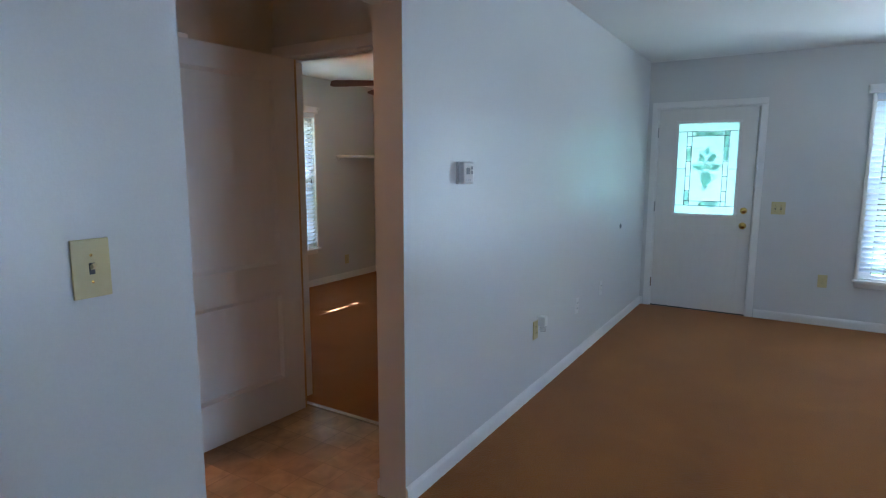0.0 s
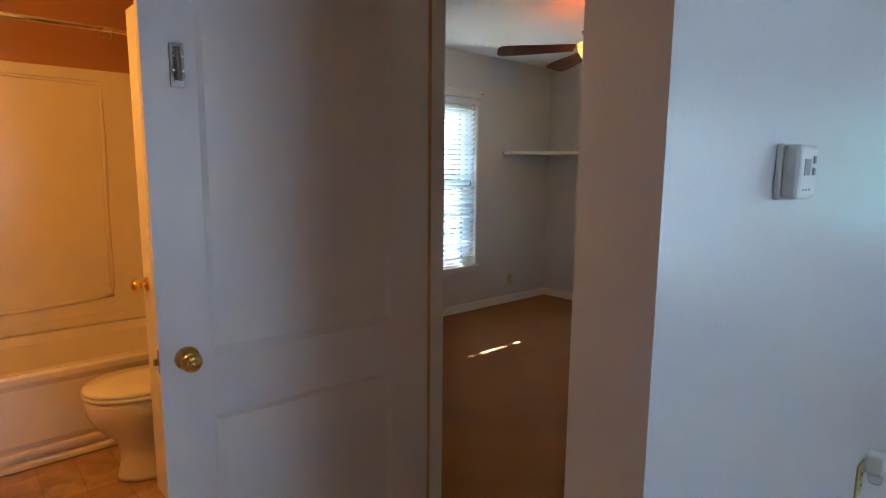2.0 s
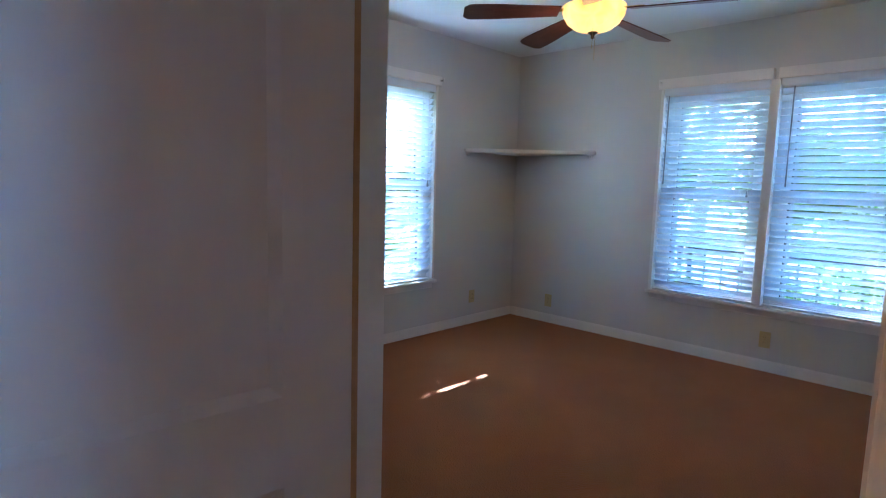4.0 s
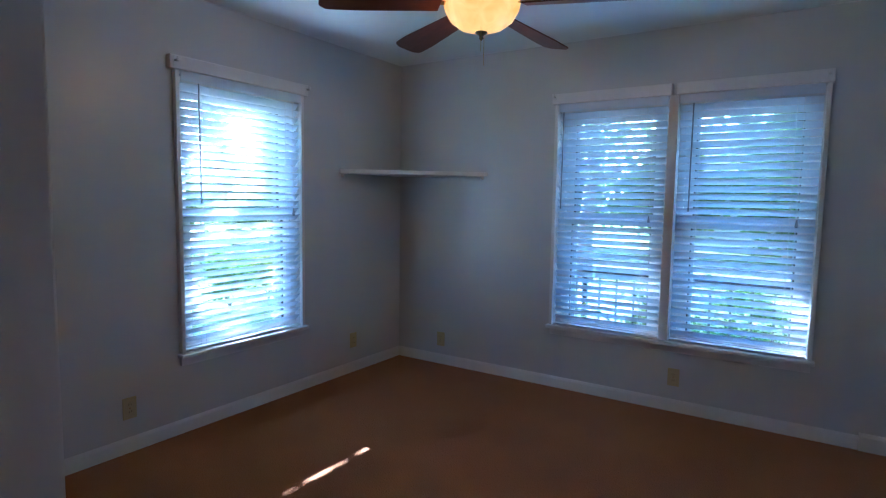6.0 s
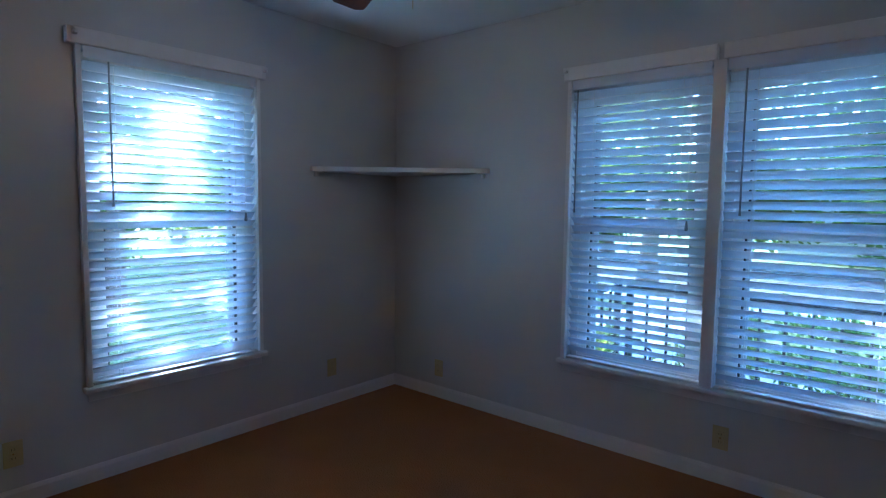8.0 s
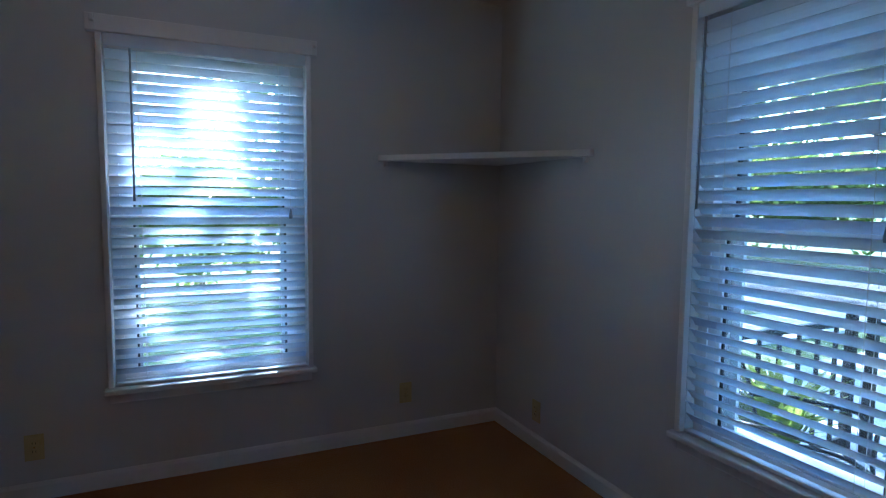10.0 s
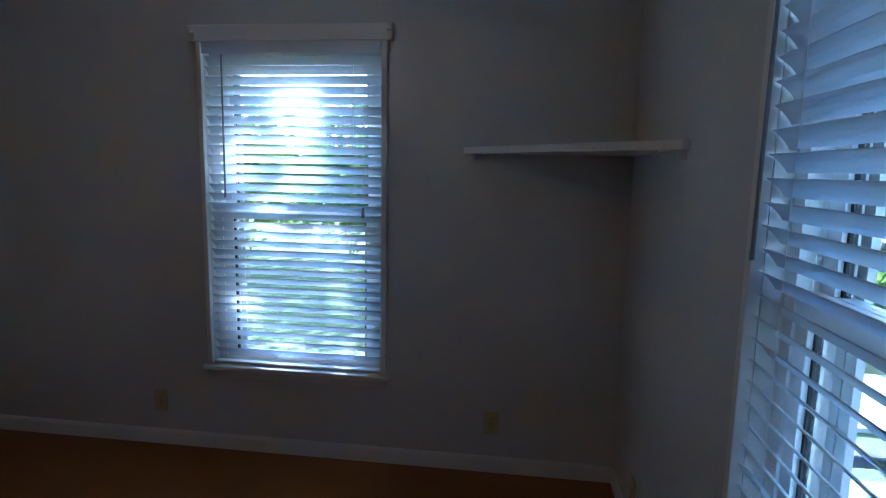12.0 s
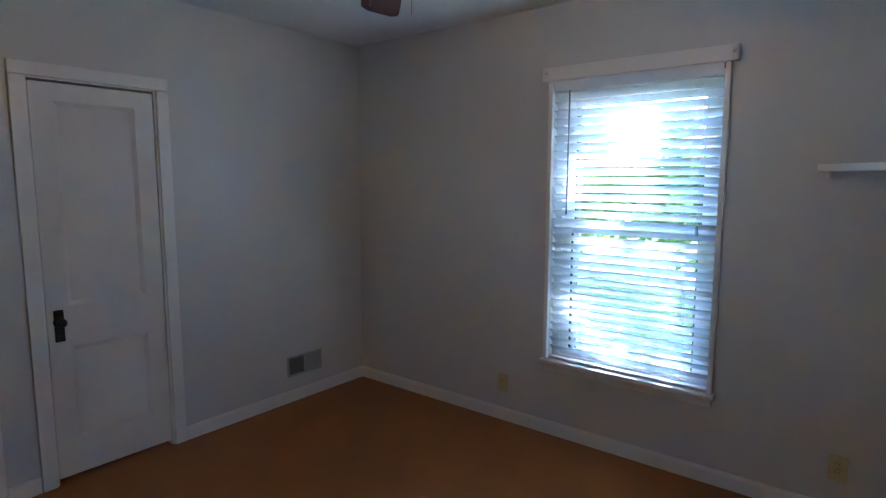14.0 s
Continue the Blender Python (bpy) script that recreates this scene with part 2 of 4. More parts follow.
def add_lathe(bm, profile, m=Matrix(), seg=24):
    """profile: (radius, height) pairs turned round z."""
    rings = []
    for r, z in profile:
        if r < 1e-5:
            rings.append([bm.verts.new(m @ Vector((0, 0, z)))])
        else:
            rings.append([bm.verts.new(m @ Vector((r * math.cos(a), r * math.sin(a), z))) for a in (2 * math.pi * k / seg for k in range(seg))])
    for a, b in zip(rings, rings[1:]):
        for k in range(seg):
            j = (k + 1) % seg
            quad = [a[k % len(a)], a[j % len(a)], b[j % len(b)], b[k % len(b)]]
            quad = list(dict.fromkeys(quad))
            if len(quad) > 2:
                bm.faces.new(quad)
    bmesh.ops.recalc_face_normals(bm, faces=bm.faces[:])
    return bm


def lathe(profile, m=Matrix(), seg=24):
    return add_lathe(bmesh.new(), profile, m, seg)


def add_tube(bm, pts, r, seg=8):
    """A round bar along points."""
    pts = [Vector(p) for p in pts]
    rings = []
    for i, p in enumerate(pts):
        d = (pts[min(i + 1, len(pts) - 1)] - pts[max(i - 1, 0)]).normalized()
        up = Vector((0, 0, 1)) if abs(d.z) < 0.9 else Vector((1, 0, 0))
        a = d.cross(up).normalized()
        b = d.cross(a).normalized()
        rings.append([bm.verts.new(p + r * (math.cos(t) * a + math.sin(t) * b)) for t in (2 * math.pi * k / seg for k in range(seg))])
    for a, b in zip(rings, rings[1:]):
        for k in range(seg):
            bm.faces.new((a[k], a[(k + 1) % seg], b[(k + 1) % seg], b[k]))
    bm.faces.new(rings[0])
    bm.faces.new(rings[-1])
    bmesh.ops.recalc_face_normals(bm, faces=bm.faces[:])
    return bm


def tube(pts, r, seg=8):
    return add_tube(bmesh.new(), pts, r, seg)


def wall(name, along, a0, a1, t0, t1, openings=(), mat=None, z0=0.0, z1=2.50, label="", parts=None):
    """A wall that runs along x or y, t0 to t1 thick, with openings (a0, a1, z0, z1) right through it."""
    us = sorted({a0, a1, *(v for o in openings for v in o[:2])})
    zs = sorted({z0, z1, *(v for o in openings for v in o[2:])})

    def solid(i, j):
        if not (0 <= i < len(us) - 1 and 0 <= j < len(zs) - 1):
            return False
        u, z = (us[i] + us[i + 1]) / 2, (zs[j] + zs[j + 1]) / 2
        return not any(o[0] < u < o[1] and o[2] < z < o[3] for o in openings)

    bm = bmesh.new()
    made = {}

    def vert(u, t, z):
        key = (round(u, 5), round(t, 5), round(z, 5))
        if key not in made:
            made[key] = bm.verts.new((u, t, z) if along == "x" else (t, u, z))
        return made[key]

    for i in range(len(us) - 1):
        for j in range(len(zs) - 1):
            if not solid(i, j):
                continue
            u0, u1, w0, w1 = us[i], us[i + 1], zs[j], zs[j + 1]
            for t in (t0, t1):
                bm.faces.new([vert(u0, t, w0), vert(u1, t, w0), vert(u1, t, w1), vert(u0, t, w1)])
            if not solid(i - 1, j):
                bm.faces.new([vert(u0, t0, w0), vert(u0, t1, w0), vert(u0, t1, w1), vert(u0, t0, w1)])
            if not solid(i + 1, j):
                bm.faces.new([vert(u1, t0, w0), vert(u1, t1, w0), vert(u1, t1, w1), vert(u1, t0, w1)])
            if not solid(i, j - 1):
                bm.faces.new([vert(u0, t0, w0), vert(u1, t0, w0), vert(u1, t1, w0), vert(u0, t1, w0)])
            if not solid(i, j + 1):
                bm.faces.new([vert(u0, t0, w1), vert(u1, t0, w1), vert(u1, t1, w1), vert(u0, t1, w1)])
    bmesh.ops.recalc_face_normals(bm, faces=bm.faces[:])
    return tagged(part(name, bm, mat or WALL), label, "wall", kind="structure")


# ---- structure ----
H = 2.50
SOUTH, PART_S, PART_N = SOUTH_Y, -3.597, -3.456
WEST_IN, WEST_OUT = -3.662, -3.815
NWIN = (-2.045, -1.155, 0.475, 2.077)
EWIN = ((-2.19, -1.44, 0.475, 2.07), (-3.03, -2.25, 0.475, 2.07))
LWIN = (-6.95, -5.47, 0.46, 2.08)
# added window, never in view, placed so light reaches the hall door
ADDED_WIN = (-5.0, -3.4, 0.5, 2.08)
FDOOR = (-4.615, -3.695, -0.02, 2.045)
BDOOR = (-3.33, -2.368, 0.0, 2.068)
CDOOR = (-2.085, -1.485, 0.0, 2.01)
HALL = (-5.284, -4.338, 0.0, 2.075)
BATHD = (-5.26, -4.425, 0.0, 2.04)

wall("wall_north", "x", -5.95, 0.16, 0.0, 0.16, [NWIN], label="white painted bedroom wall with one window")
wall("wall_east", "y", SOUTH - 0.15, 0.0, 0.0, 0.16, [*EWIN, FDOOR, LWIN], label="white painted outer wall with windows and front door", z0=-0.02)
wall("wall_partition", "x", -8.6, 0.0, PART_S, PART_N, [HALL], label="off-white painted wall with a hall opening")
wall("wall_west", "y", PART_N, 0.0, WEST_OUT, WEST_IN, [BDOOR, CDOOR], label="white painted bedroom wall with two doorways")
wall("wall_hall_north", "x", -5.55, WEST_OUT, -2.32, -2.2, [BATHD], label="white painted hall wall with a bathroom doorway")
wall("wall_hall_west", "y", PART_N, -2.2, -5.67, -5.55, label="plain white painted hall wall")
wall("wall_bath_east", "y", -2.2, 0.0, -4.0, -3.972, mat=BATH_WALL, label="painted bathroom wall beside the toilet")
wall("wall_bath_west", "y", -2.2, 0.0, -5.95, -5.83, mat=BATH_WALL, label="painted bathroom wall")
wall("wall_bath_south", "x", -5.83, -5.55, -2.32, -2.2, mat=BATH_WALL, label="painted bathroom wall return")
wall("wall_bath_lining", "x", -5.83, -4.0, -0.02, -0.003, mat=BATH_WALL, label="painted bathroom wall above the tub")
wall("wall_south", "x", -8.6, 0.0, SOUTH - 0.15, SOUTH, [ADDED_WIN], label="white living room wall with one added, unseen window")
wall("wall_living_west", "y", SOUTH, PART_S, -8.75, -8.6, label="plain white living room wall")


def slab(name, x0, x1, y0, y1, z0, z1, mat, label, category):
    return tagged(part(name, box(x0, x1, y0, y1, z0, z1), mat), label, category, kind="structure")


slab("floor_bedroom", WEST_OUT + 0.03, 0.0, PART_N, 0.0, -0.12, 0.0, CARPET, "short tan brown carpet over the bedroom", "floor")
slab("floor_living_room", -8.6, 0.0, SOUTH, PART_S + 0.06, -0.12, 0.0, CARPET, "short tan brown carpet over the living room", "floor")
slab("floor_hall", -5.55, WEST_OUT + 0.03, PART_S + 0.06, -2.26, -0.12, -0.004, VINYL, "brown patterned sheet vinyl in the hall", "floor")
slab("floor_bathroom", -5.83, -4.0, -2.26, 0.0, -0.12, -0.004, VINYL, "brown patterned sheet vinyl in the bathroom", "floor")
slab("ceiling", -8.75, 0.16, SOUTH - 0.15, 0.16, H, H + 0.15, CEIL, "white lightly textured ceiling", "ceiling")
slab("threshold_strip", WEST_OUT + 0.015, WEST_OUT + 0.045, BDOOR[0], BDOOR[1], -0.004, 0.006, CHROME, "metal carpet strip in the bedroom doorway", "threshold")
slab("threshold_strip", HALL[0], HALL[1], PART_S + 0.045, PART_S + 0.075, -0.004, 0.006, CHROME, "metal carpet strip in the hall opening", "threshold")


def baseboard(along, a0, a1, face, side, h=0.082, t=0.013, z=0.0):
    """side: +1 or -1, the way it stands out from the wall's face."""
    bm = bmesh.new()
    prof = [(0.001, 0), (t, 0), (t, h - 0.018), (t * 0.55, h - 0.004), (0.001, h)]
    ends = []
    for a in (a0, a1):
        ends.append([bm.verts.new((a, face + side * d, z + w) if along == "x" else (face + side * d, a, z + w)) for d, w in prof])
    n = len(prof)
    for k in range(n):
        bm.faces.new((ends[0][k], ends[0][(k + 1) % n], ends[1][(k + 1) % n], ends[1][k]))
    bm.faces.new(ends[0])
    bm.faces.new(ends[1])
    bmesh.ops.recalc_face_normals(bm, faces=bm.faces[:])
    return tagged(part("baseboard", bm, BASE), "white painted wooden baseboard along the wall", "baseboard", kind="structure")


baseboard("x", WEST_IN + 0.014, -0.014, 0.0, -1)
baseboard("y", -3.30, 0.0, 0.0, -1)
baseboard("y", PART_N, -3.302, 0.0, -1, h=0.10, t=0.022)
baseboard("y", -1.42, 0.0, WEST_IN, 1)
baseboard("y", BDOOR[1] + 0.085, -2.15, WEST_IN, 1)
baseboard("x", WEST_IN + 0.014, -0.024, PART_N, 1)
baseboard("x", HALL[1], -0.014, PART_S, -1)
baseboard("x", -8.6, HALL[0], PART_S, -1)
baseboard("y", -3.63, PART_S, 0.0, -1)
baseboard("y", SOUTH, -4.68, 0.0, -1)
baseboard("x", -8.6, -0.014, SOUTH, 1)
baseboard("y", PART_N, -2.32, -5.55, 1)
baseboard("x", HALL[1], WEST_OUT - 0.03, PART_N, 1)


# ---- doors ----
def local_frame(along, face, side):
    """A frame whose x runs along the wall, y stands out into the room (towards -y), z up."""
    if along == "x":
        return Matrix(((1, 0, 0, 0), (0, side, 0, face), (0, 0, 1, 0), (0, 0, 0, 1)))
    return Matrix(((0, -side, 0, face), (1, 0, 0, 0), (0, 0, 1, 0), (0, 0, 0, 1)))


def moved(bm, m):
    bmesh.ops.transform(bm, matrix=m, verts=bm.verts[:])
    bmesh.ops.recalc_face_normals(bm, faces=bm.faces[:])
    return bm


def casing(name, along, face, side, a0, a1, top, w=0.06, t=0.018, label="white painted door casing", head_over=0.0):
    """Trim on three sides of a doorway; pieces are butted."""
    ob = thing(name, pose(0, 0, 0), label, "door casing", kind="structure")
    m = local_frame(along, face, side)
    lo, hi = min(a0, a1), max(a0, a1)
    for x0, x1 in ((lo - w, lo), (hi, hi + w)):
        part("side_casing", moved(box(x0, x1, -t, -0.0005, 0, top, 0.004), m), TRIM, ob)
    part("head_casing", moved(box(lo - w - head_over, hi + w + head_over, -t, -0.0005, top + 0.0005, top + w, 0.004), m), TRIM, ob)
    return ob


def jambs(along, a0, a1, t0, t1, top, mat=TRIM, stop=True):
    """The lining of a doorway."""
    ob = thing("door_frame", pose(0, 0, 0), "white painted door lining", "door frame", kind="structure")
    mid = (t0 + t1) / 2

    def put(name, u0, u1, w0, w1, z0, z1):
        bm = box(u0, u1, w0, w1, z0, z1) if along == "x" else box(w0, w1, u0, u1, z0, z1)
        part(name, bm, mat, ob)

    put("jamb", a0, a0 + 0.014, t0 - 0.001, t1 + 0.001, 0.0, top - 0.014)
    put("jamb", a1 - 0.014, a1, t0 - 0.001, t1 + 0.001, 0.0, top - 0.014)
    put("head_jamb", a0, a1, t0 - 0.001, t1 + 0.001, top - 0.014, top)
    if stop:
        put("stop", a0 + 0.014, a0 + 0.025, mid - 0.018, mid + 0.018, 0.0, top - 0.025)
        put("stop", a1 - 0.025, a1 - 0.014, mid - 0.018, mid + 0.018, 0.0, top - 0.025)
        put("stop", a0 + 0.014, a1 - 0.014, mid - 0.018, mid + 0.018, top - 0.025, top - 0.014)
    return ob


def door_leaf_mesh(w, h, t, panels, sink=0.012, edge=0.021):
    """A panelled leaf from x 0 to w; both faces are sunk at the panels with a sloped edge."""
    bm = bmesh.new()
    us = sorted({0.0, w, *(v for p in panels for v in p[:2])})
    zs = sorted({0.0, h, *(v for p in panels for v in p[2:])})
    for y, s in ((-t / 2, 1), (t / 2, -1)):
        for i in range(len(us) - 1):
            for j in range(len(zs) - 1):
                u0, u1, z0, z1 = us[i], us[i + 1], zs[j], zs[j + 1]
                inside = any(p[0] <= u0 and u1 <= p[1] and p[2] <= z0 and z1 <= p[3] for p in panels)
                if not inside:
                    bm.faces.new([bm.verts.new(v) for v in ((u0, y, z0), (u1, y, z0), (u1, y, z1), (u0, y, z1))])
        for u0, u1, z0, z1 in panels:
            o = [(u0, y, z0), (u1, y, z0), (u1, y, z1), (u0, y, z1)]
            q = [(u0 + edge, y + s * sink, z0 + edge), (u1 - edge, y + s * sink, z0 + edge), (u1 - edge, y + s * sink, z1 - edge), (u0 + edge, y + s * sink, z1 - edge)]
            for k in range(4):
                bm.faces.new([bm.verts.new(v) for v in (o[k], o[(k + 1) % 4], q[(k + 1) % 4], q[k])])
            bm.faces.new([bm.verts.new(v) for v in q])
    for a, b in (((0, 0), (w, 0)), ((w, 0), (w, h)), ((w, h), (0, h)), ((0, h), (0, 0))):
        bm.faces.new([bm.verts.new(v) for v in ((a[0], -t / 2, a[1]), (b[0], -t / 2, b[1]), (b[0], t / 2, b[1]), (a[0], t / 2, a[1]))])
    bmesh.ops.remove_doubles(bm, verts=bm.verts[:], dist=1e-5)
    bmesh.ops.recalc_face_normals(bm, faces=bm.faces[:])
    return bm


KNOB = [(0.0, 0.062), (0.014, 0.061), (0.024, 0.054), (0.027, 0.044), (0.024, 0.034), (0.012, 0.026), (0.010, 0.010), (0.030, 0.007), (0.032, 0.0), (0.0, 0.0)]


def knob(parent, x, z, y, out, mat=BRASS, label="polished brass knob", scale=1.0, name="knob"):
    """A round knob with its rose; out: -1 or +1, along the leaf's y."""
    m = Matrix.Translation((x, y, z)) @ Euler((radians(90 if out < 0 else -90), 0, 0)).to_matrix().to_4x4() @ Matrix.Scale(scale, 4)
    k = part(name, lathe(KNOB, m, 28), mat, parent, label, smooth=True)
    return k


# the bedroom door, folded back into the hall
hinge, free = Vector((-3.838, -2.512)), Vector((-4.70, -2.462))
ang = math.degrees(math.atan2(free.y - hinge.y, free.x - hinge.x))
W = (free - hinge).length
door = thing("bedroom_door", pose(hinge.x, hinge.y + 0.018, 0.008, 0, 0, ang), "open white painted two-panel wooden bedroom door", "door")
leaf = part("leaf", door_leaf_mesh(W, 2.028, 0.035, [(0.155, W - 0.125, 0.235, 0.735), (0.155, W - 0.125, 0.905, 1.912)]), DOORP, door)
for out in (1, -1):
    k = knob(door, W - 0.066, 0.912, out * 0.0175, out)
    if out > 0:
        bm = lathe([(0.0, 0.006), (0.009, 0.006), (0.011, 0.0), (0.0, 0.0)], Matrix.Translation((W - 0.066, 0.0785, 0.912)) @ Euler((radians(-90), 0, 0)).to_matrix().to_4x4(), 16)
        part("keyway", bm, BRASS, k, smooth=True)
latch = part("latch_plate", box(W, W + 0.002, -0.012, 0.012, 0.882, 0.942), BRASS, door)
part("latch_bolt", box(W + 0.0005, W + 0.012, -0.006, 0.006, 0.902, 0.922, 0.002), BRASS, latch)
hook = part("bolt_plate", box(W - 0.097, W - 0.063, 0.0175, 0.0205, 1.605, 1.71, 0.002), STEEL, door, "old steel surface bolt")
part("bolt_barrel", tube([(W - 0.08, 0.030, 1.62), (W - 0.08, 0.030, 1.70)], 0.009, 12), STEEL, hook)
part("bolt_keeper", box(W - 0.094, W - 0.066, 0.0205, 0.034, 1.64, 1.648, 0.002), CHROME, hook)
part("bolt_keeper", box(W - 0.094, W - 0.066, 0.0205, 0.034, 1.674, 1.682, 0.002), CHROME, hook)
for z in (0.22, 1.78):
    part("hinge", tube([(-0.004, -0.004, z), (-0.004, -0.004, z + 0.09)], 0.007, 10), BRASS, door)
part("hinge_edge", box(-0.0025, 0.011, 0.0172, 0.0188, 0.0, 2.028), TANWOOD, door, "bare wooden hinge edge")

jambs("y", BDOOR[0], BDOOR[1], WEST_OUT, WEST_IN, BDOOR[3])
casing("door_casing", "y", WEST_OUT, -1, BDOOR[0] + 0.014, BDOOR[1] - 0.008, 2.055, w=0.065, label="white painted casing round the bedroom doorway")
casing("door_casing", "y", WEST_IN, 1, BDOOR[0] - 0.012, BDOOR[1] + 0.012, 2.07, w=0.07, label="white painted casing round the bedroom doorway")
part_strip = tagged(part("hinge_rabbet", box(WEST_OUT - 0.0205, WEST_OUT - 0.018, BDOOR[1] - 0.016, BDOOR[1] - 0.004, 0.0, 2.05), TANWOOD), "bare wood strip on the hinge jamb", "door frame", kind="structure")

# the closet door, shut
jambs("y", CDOOR[0], CDOOR[1], WEST_OUT, WEST_IN, CDOOR[3], stop=False)
casing("door_casing", "y", WEST_IN, 1, CDOOR[0] + 0.004, CDOOR[1] - 0.004, 2.004, w=0.065, label="white painted casing round the closet door")
cw = CDOOR[1] - CDOOR[0] - 0.036
closet = thing("closet_door", pose(WEST_IN - 0.022, CDOOR[0] + 0.018, 0.03, 0, 0, 90), "shut white painted two-panel closet door", "door")
part("leaf", door_leaf_mesh(cw, 1.955, 0.035, [(0.095, cw - 0.095, 0.185, 0.665), (0.095, cw - 0.095, 0.875, 1.87)]), DOORP, closet)
plate = part("escutcheon", box(0.028, 0.072, -0.0215, -0.0175, 0.70, 0.86, 0.002), IRON, closet, "black iron knob plate")
knob(plate, 0.05, 0.80, -0.0215, -1, IRON, "black knob", 0.85)
part("keyhole", lathe([(0, 0.002), (0.006, 0.002), (0.006, 0), (0, 0)], Matrix.Translation((0.05, -0.0215, 0.73)) @ Euler((radians(90), 0, 0)).to_matrix().to_4x4(), 12), DARK, plate)
for z in (0.25, 1.68):
    part("hinge", tube([(cw + 0.006, -0.022, z), (cw + 0.006, -0.022, z + 0.09)], 0.006, 10), TRIM, closet)
tagged(part("closet_back", box(-3.97, -3.95, -2.2, -1.4, 0.0, H), WALL), "plain closet back wall", "wall", kind="structure")

# the bathroom door, open into the bathroom
jambs("x", BATHD[0], BATHD[1], -2.32, -2.2, BATHD[3])
casing("door_casing", "x", -2.32, 1, BATHD[0] + 0.008, BATHD[1] - 0.008, 2.03, w=0.06, label="white painted casing round the bathroom doorway")
bath_door = thing("bathroom_door", pose(-4.452, -2.205, 0.01, 0, 0, 90.6), "open white painted two-panel bathroom door", "door")
part("leaf", door_leaf_mesh(0.80, 2.015, 0.035, [(0.11, 0.69, 0.235, 0.735), (0.11, 0.69, 0.905, 1.9)]), DOORP, bath_door)
for out in (1, -1):
    knob(bath_door, 0.745, 0.925, out * 0.0175, out)

# the front door
casing("door_casing", "y", 0.0, -1, FDOOR[0] + 0.004, FDOOR[1] - 0.004, FDOOR[3] - 0.006, w=0.06, label="white painted casing round the front door")
jambs("y", FDOOR[0], FDOOR[1], 0.0, 0.16, FDOOR[3], stop=False)
fw = FDOOR[1] - FDOOR[0] - 0.034
front = thing("front_door", pose(0.03, FDOOR[1] - 0.017, 0.0, 0, 0, -90), "white steel front door with a leaded glass light", "door")
G0, G1, GZ0, GZ1 = 0.183, 0.735, 0.985, 1.888
bm = bmesh.new()
gx, gz = [0.0, G0, G1, fw], [0.012, GZ0, GZ1, 2.028]
for i in range(3):
    for j in range(3):
        if (i, j) != (1, 1):
            add_box(bm, gx[i], gx[i + 1], -0.0225, 0.0225, gz[j], gz[j + 1])
part("slab", bm, DOORP, front)
fr = part("glass_frame", moved(add_box(add_box(add_box(box(G0 - 0.02, G1 + 0.02, -0.031, -0.0225, GZ0 - 0.02, GZ0 + 0.006, 0.003), G0 - 0.02, G1 + 0.02, -0.031, -0.0225, GZ1 - 0.006, GZ1 + 0.02, 0.003), G0 - 0.02, G0 + 0.006, -0.031, -0.0225, GZ0 + 0.006, GZ1 - 0.006), G1 - 0.006, G1 + 0.02, -0.031, -0.0225, GZ0 + 0.006, GZ1 - 0.006), Matrix()), TRIM, front)
pane = part("glass_pane", box(G0, G1, -0.006, 0.0, GZ0, GZ1), ARTGLASS, front, "bright textured leaded glass")
pane.visible_shadow = False


def came(u0, z0, u1, z1, r=0.0032):
    part("lead_came", tube([(u0, -0.009, z0), (u1, -0.009, z1)], r, 6), DARK, pane)


u0, u1, z0, z1 = G0 + 0.085, G1 - 0.085, GZ0 + 0.085, GZ1 - 0.085
ui, uo, zi, zo = u0 + 0.045, u1 - 0.045, z0 + 0.045, z1 - 0.045
for z in (z0, z1):
    came(G0, z, G1, z)
for z in (zi, zo):
    came(u0, z, u1, z)
for u in (u0, ui, uo, u1):
    came(u, z0, u, z1)
for k in range(1, 5):
    z = z0 + (z1 - z0) * k / 5
    came(u0, z, ui, z)
    came(uo, z, u1, z)
came(G0, (z0 + z1) / 2, u0, (z0 + z1) / 2)
came(u1, (z0 + z1) / 2, G1, (z0 + z1) / 2)
uc, zc = (G0 + G1) / 2, (GZ0 + GZ1) / 2 + 0.01
rng = random.Random(5)
for k in range(5):
    za, zb = z0 + (z1 - z0) * k / 5 + 0.01, z0 + (z1 - z0) * (k + 1) / 5 - 0.01
    for ua, ub in ((u0, ui), (uo, u1)):
        if rng.random() < 0.7:
            part("bevel_glass", box(ua + 0.004, ub - 0.004, -0.010, -0.0065, za, zb), GREENGLASS, pane)
for ua, ub in ((ui + 0.03, ui + 0.17), (uo - 0.15, uo - 0.02)):
    part("bevel_glass", box(ua, ub, -0.010, -0.0065, zo + 0.004, z1 - 0.004), GREENGLASS, pane)
part("bevel_glass", box(uo - 0.2, uo - 0.02, -0.010, -0.0065, z0 + 0.004, zi - 0.004), GREENGLASS, pane)


def petal(cx, cz, w, h, turn):
    bm = bmesh.new()
    ring = []
    for k in range(18):
        a = 2 * math.pi * k / 18
        x, z = w * math.cos(a) * (1 - 0.45 * max(0.0, math.sin(a))), h * math.sin(a)
        ring.append((x * math.cos(turn) - z * math.sin(turn), x * math.sin(turn) + z * math.cos(turn)))
    f = bm.faces.new([bm.verts.new((cx + x, -0.0065, cz + z)) for x, z in ring])
    e = bmesh.ops.extrude_face_region(bm, geom=[f])
    bmesh.ops.translate(bm, vec=(0, -0.004, 0), verts=[v for v in e["geom"] if isinstance(v, bmesh.types.BMVert)])
    bmesh.ops.recalc_face_normals(bm, faces=bm.faces[:])
    part("flower_glass", bm, GREENGLASS, pane)


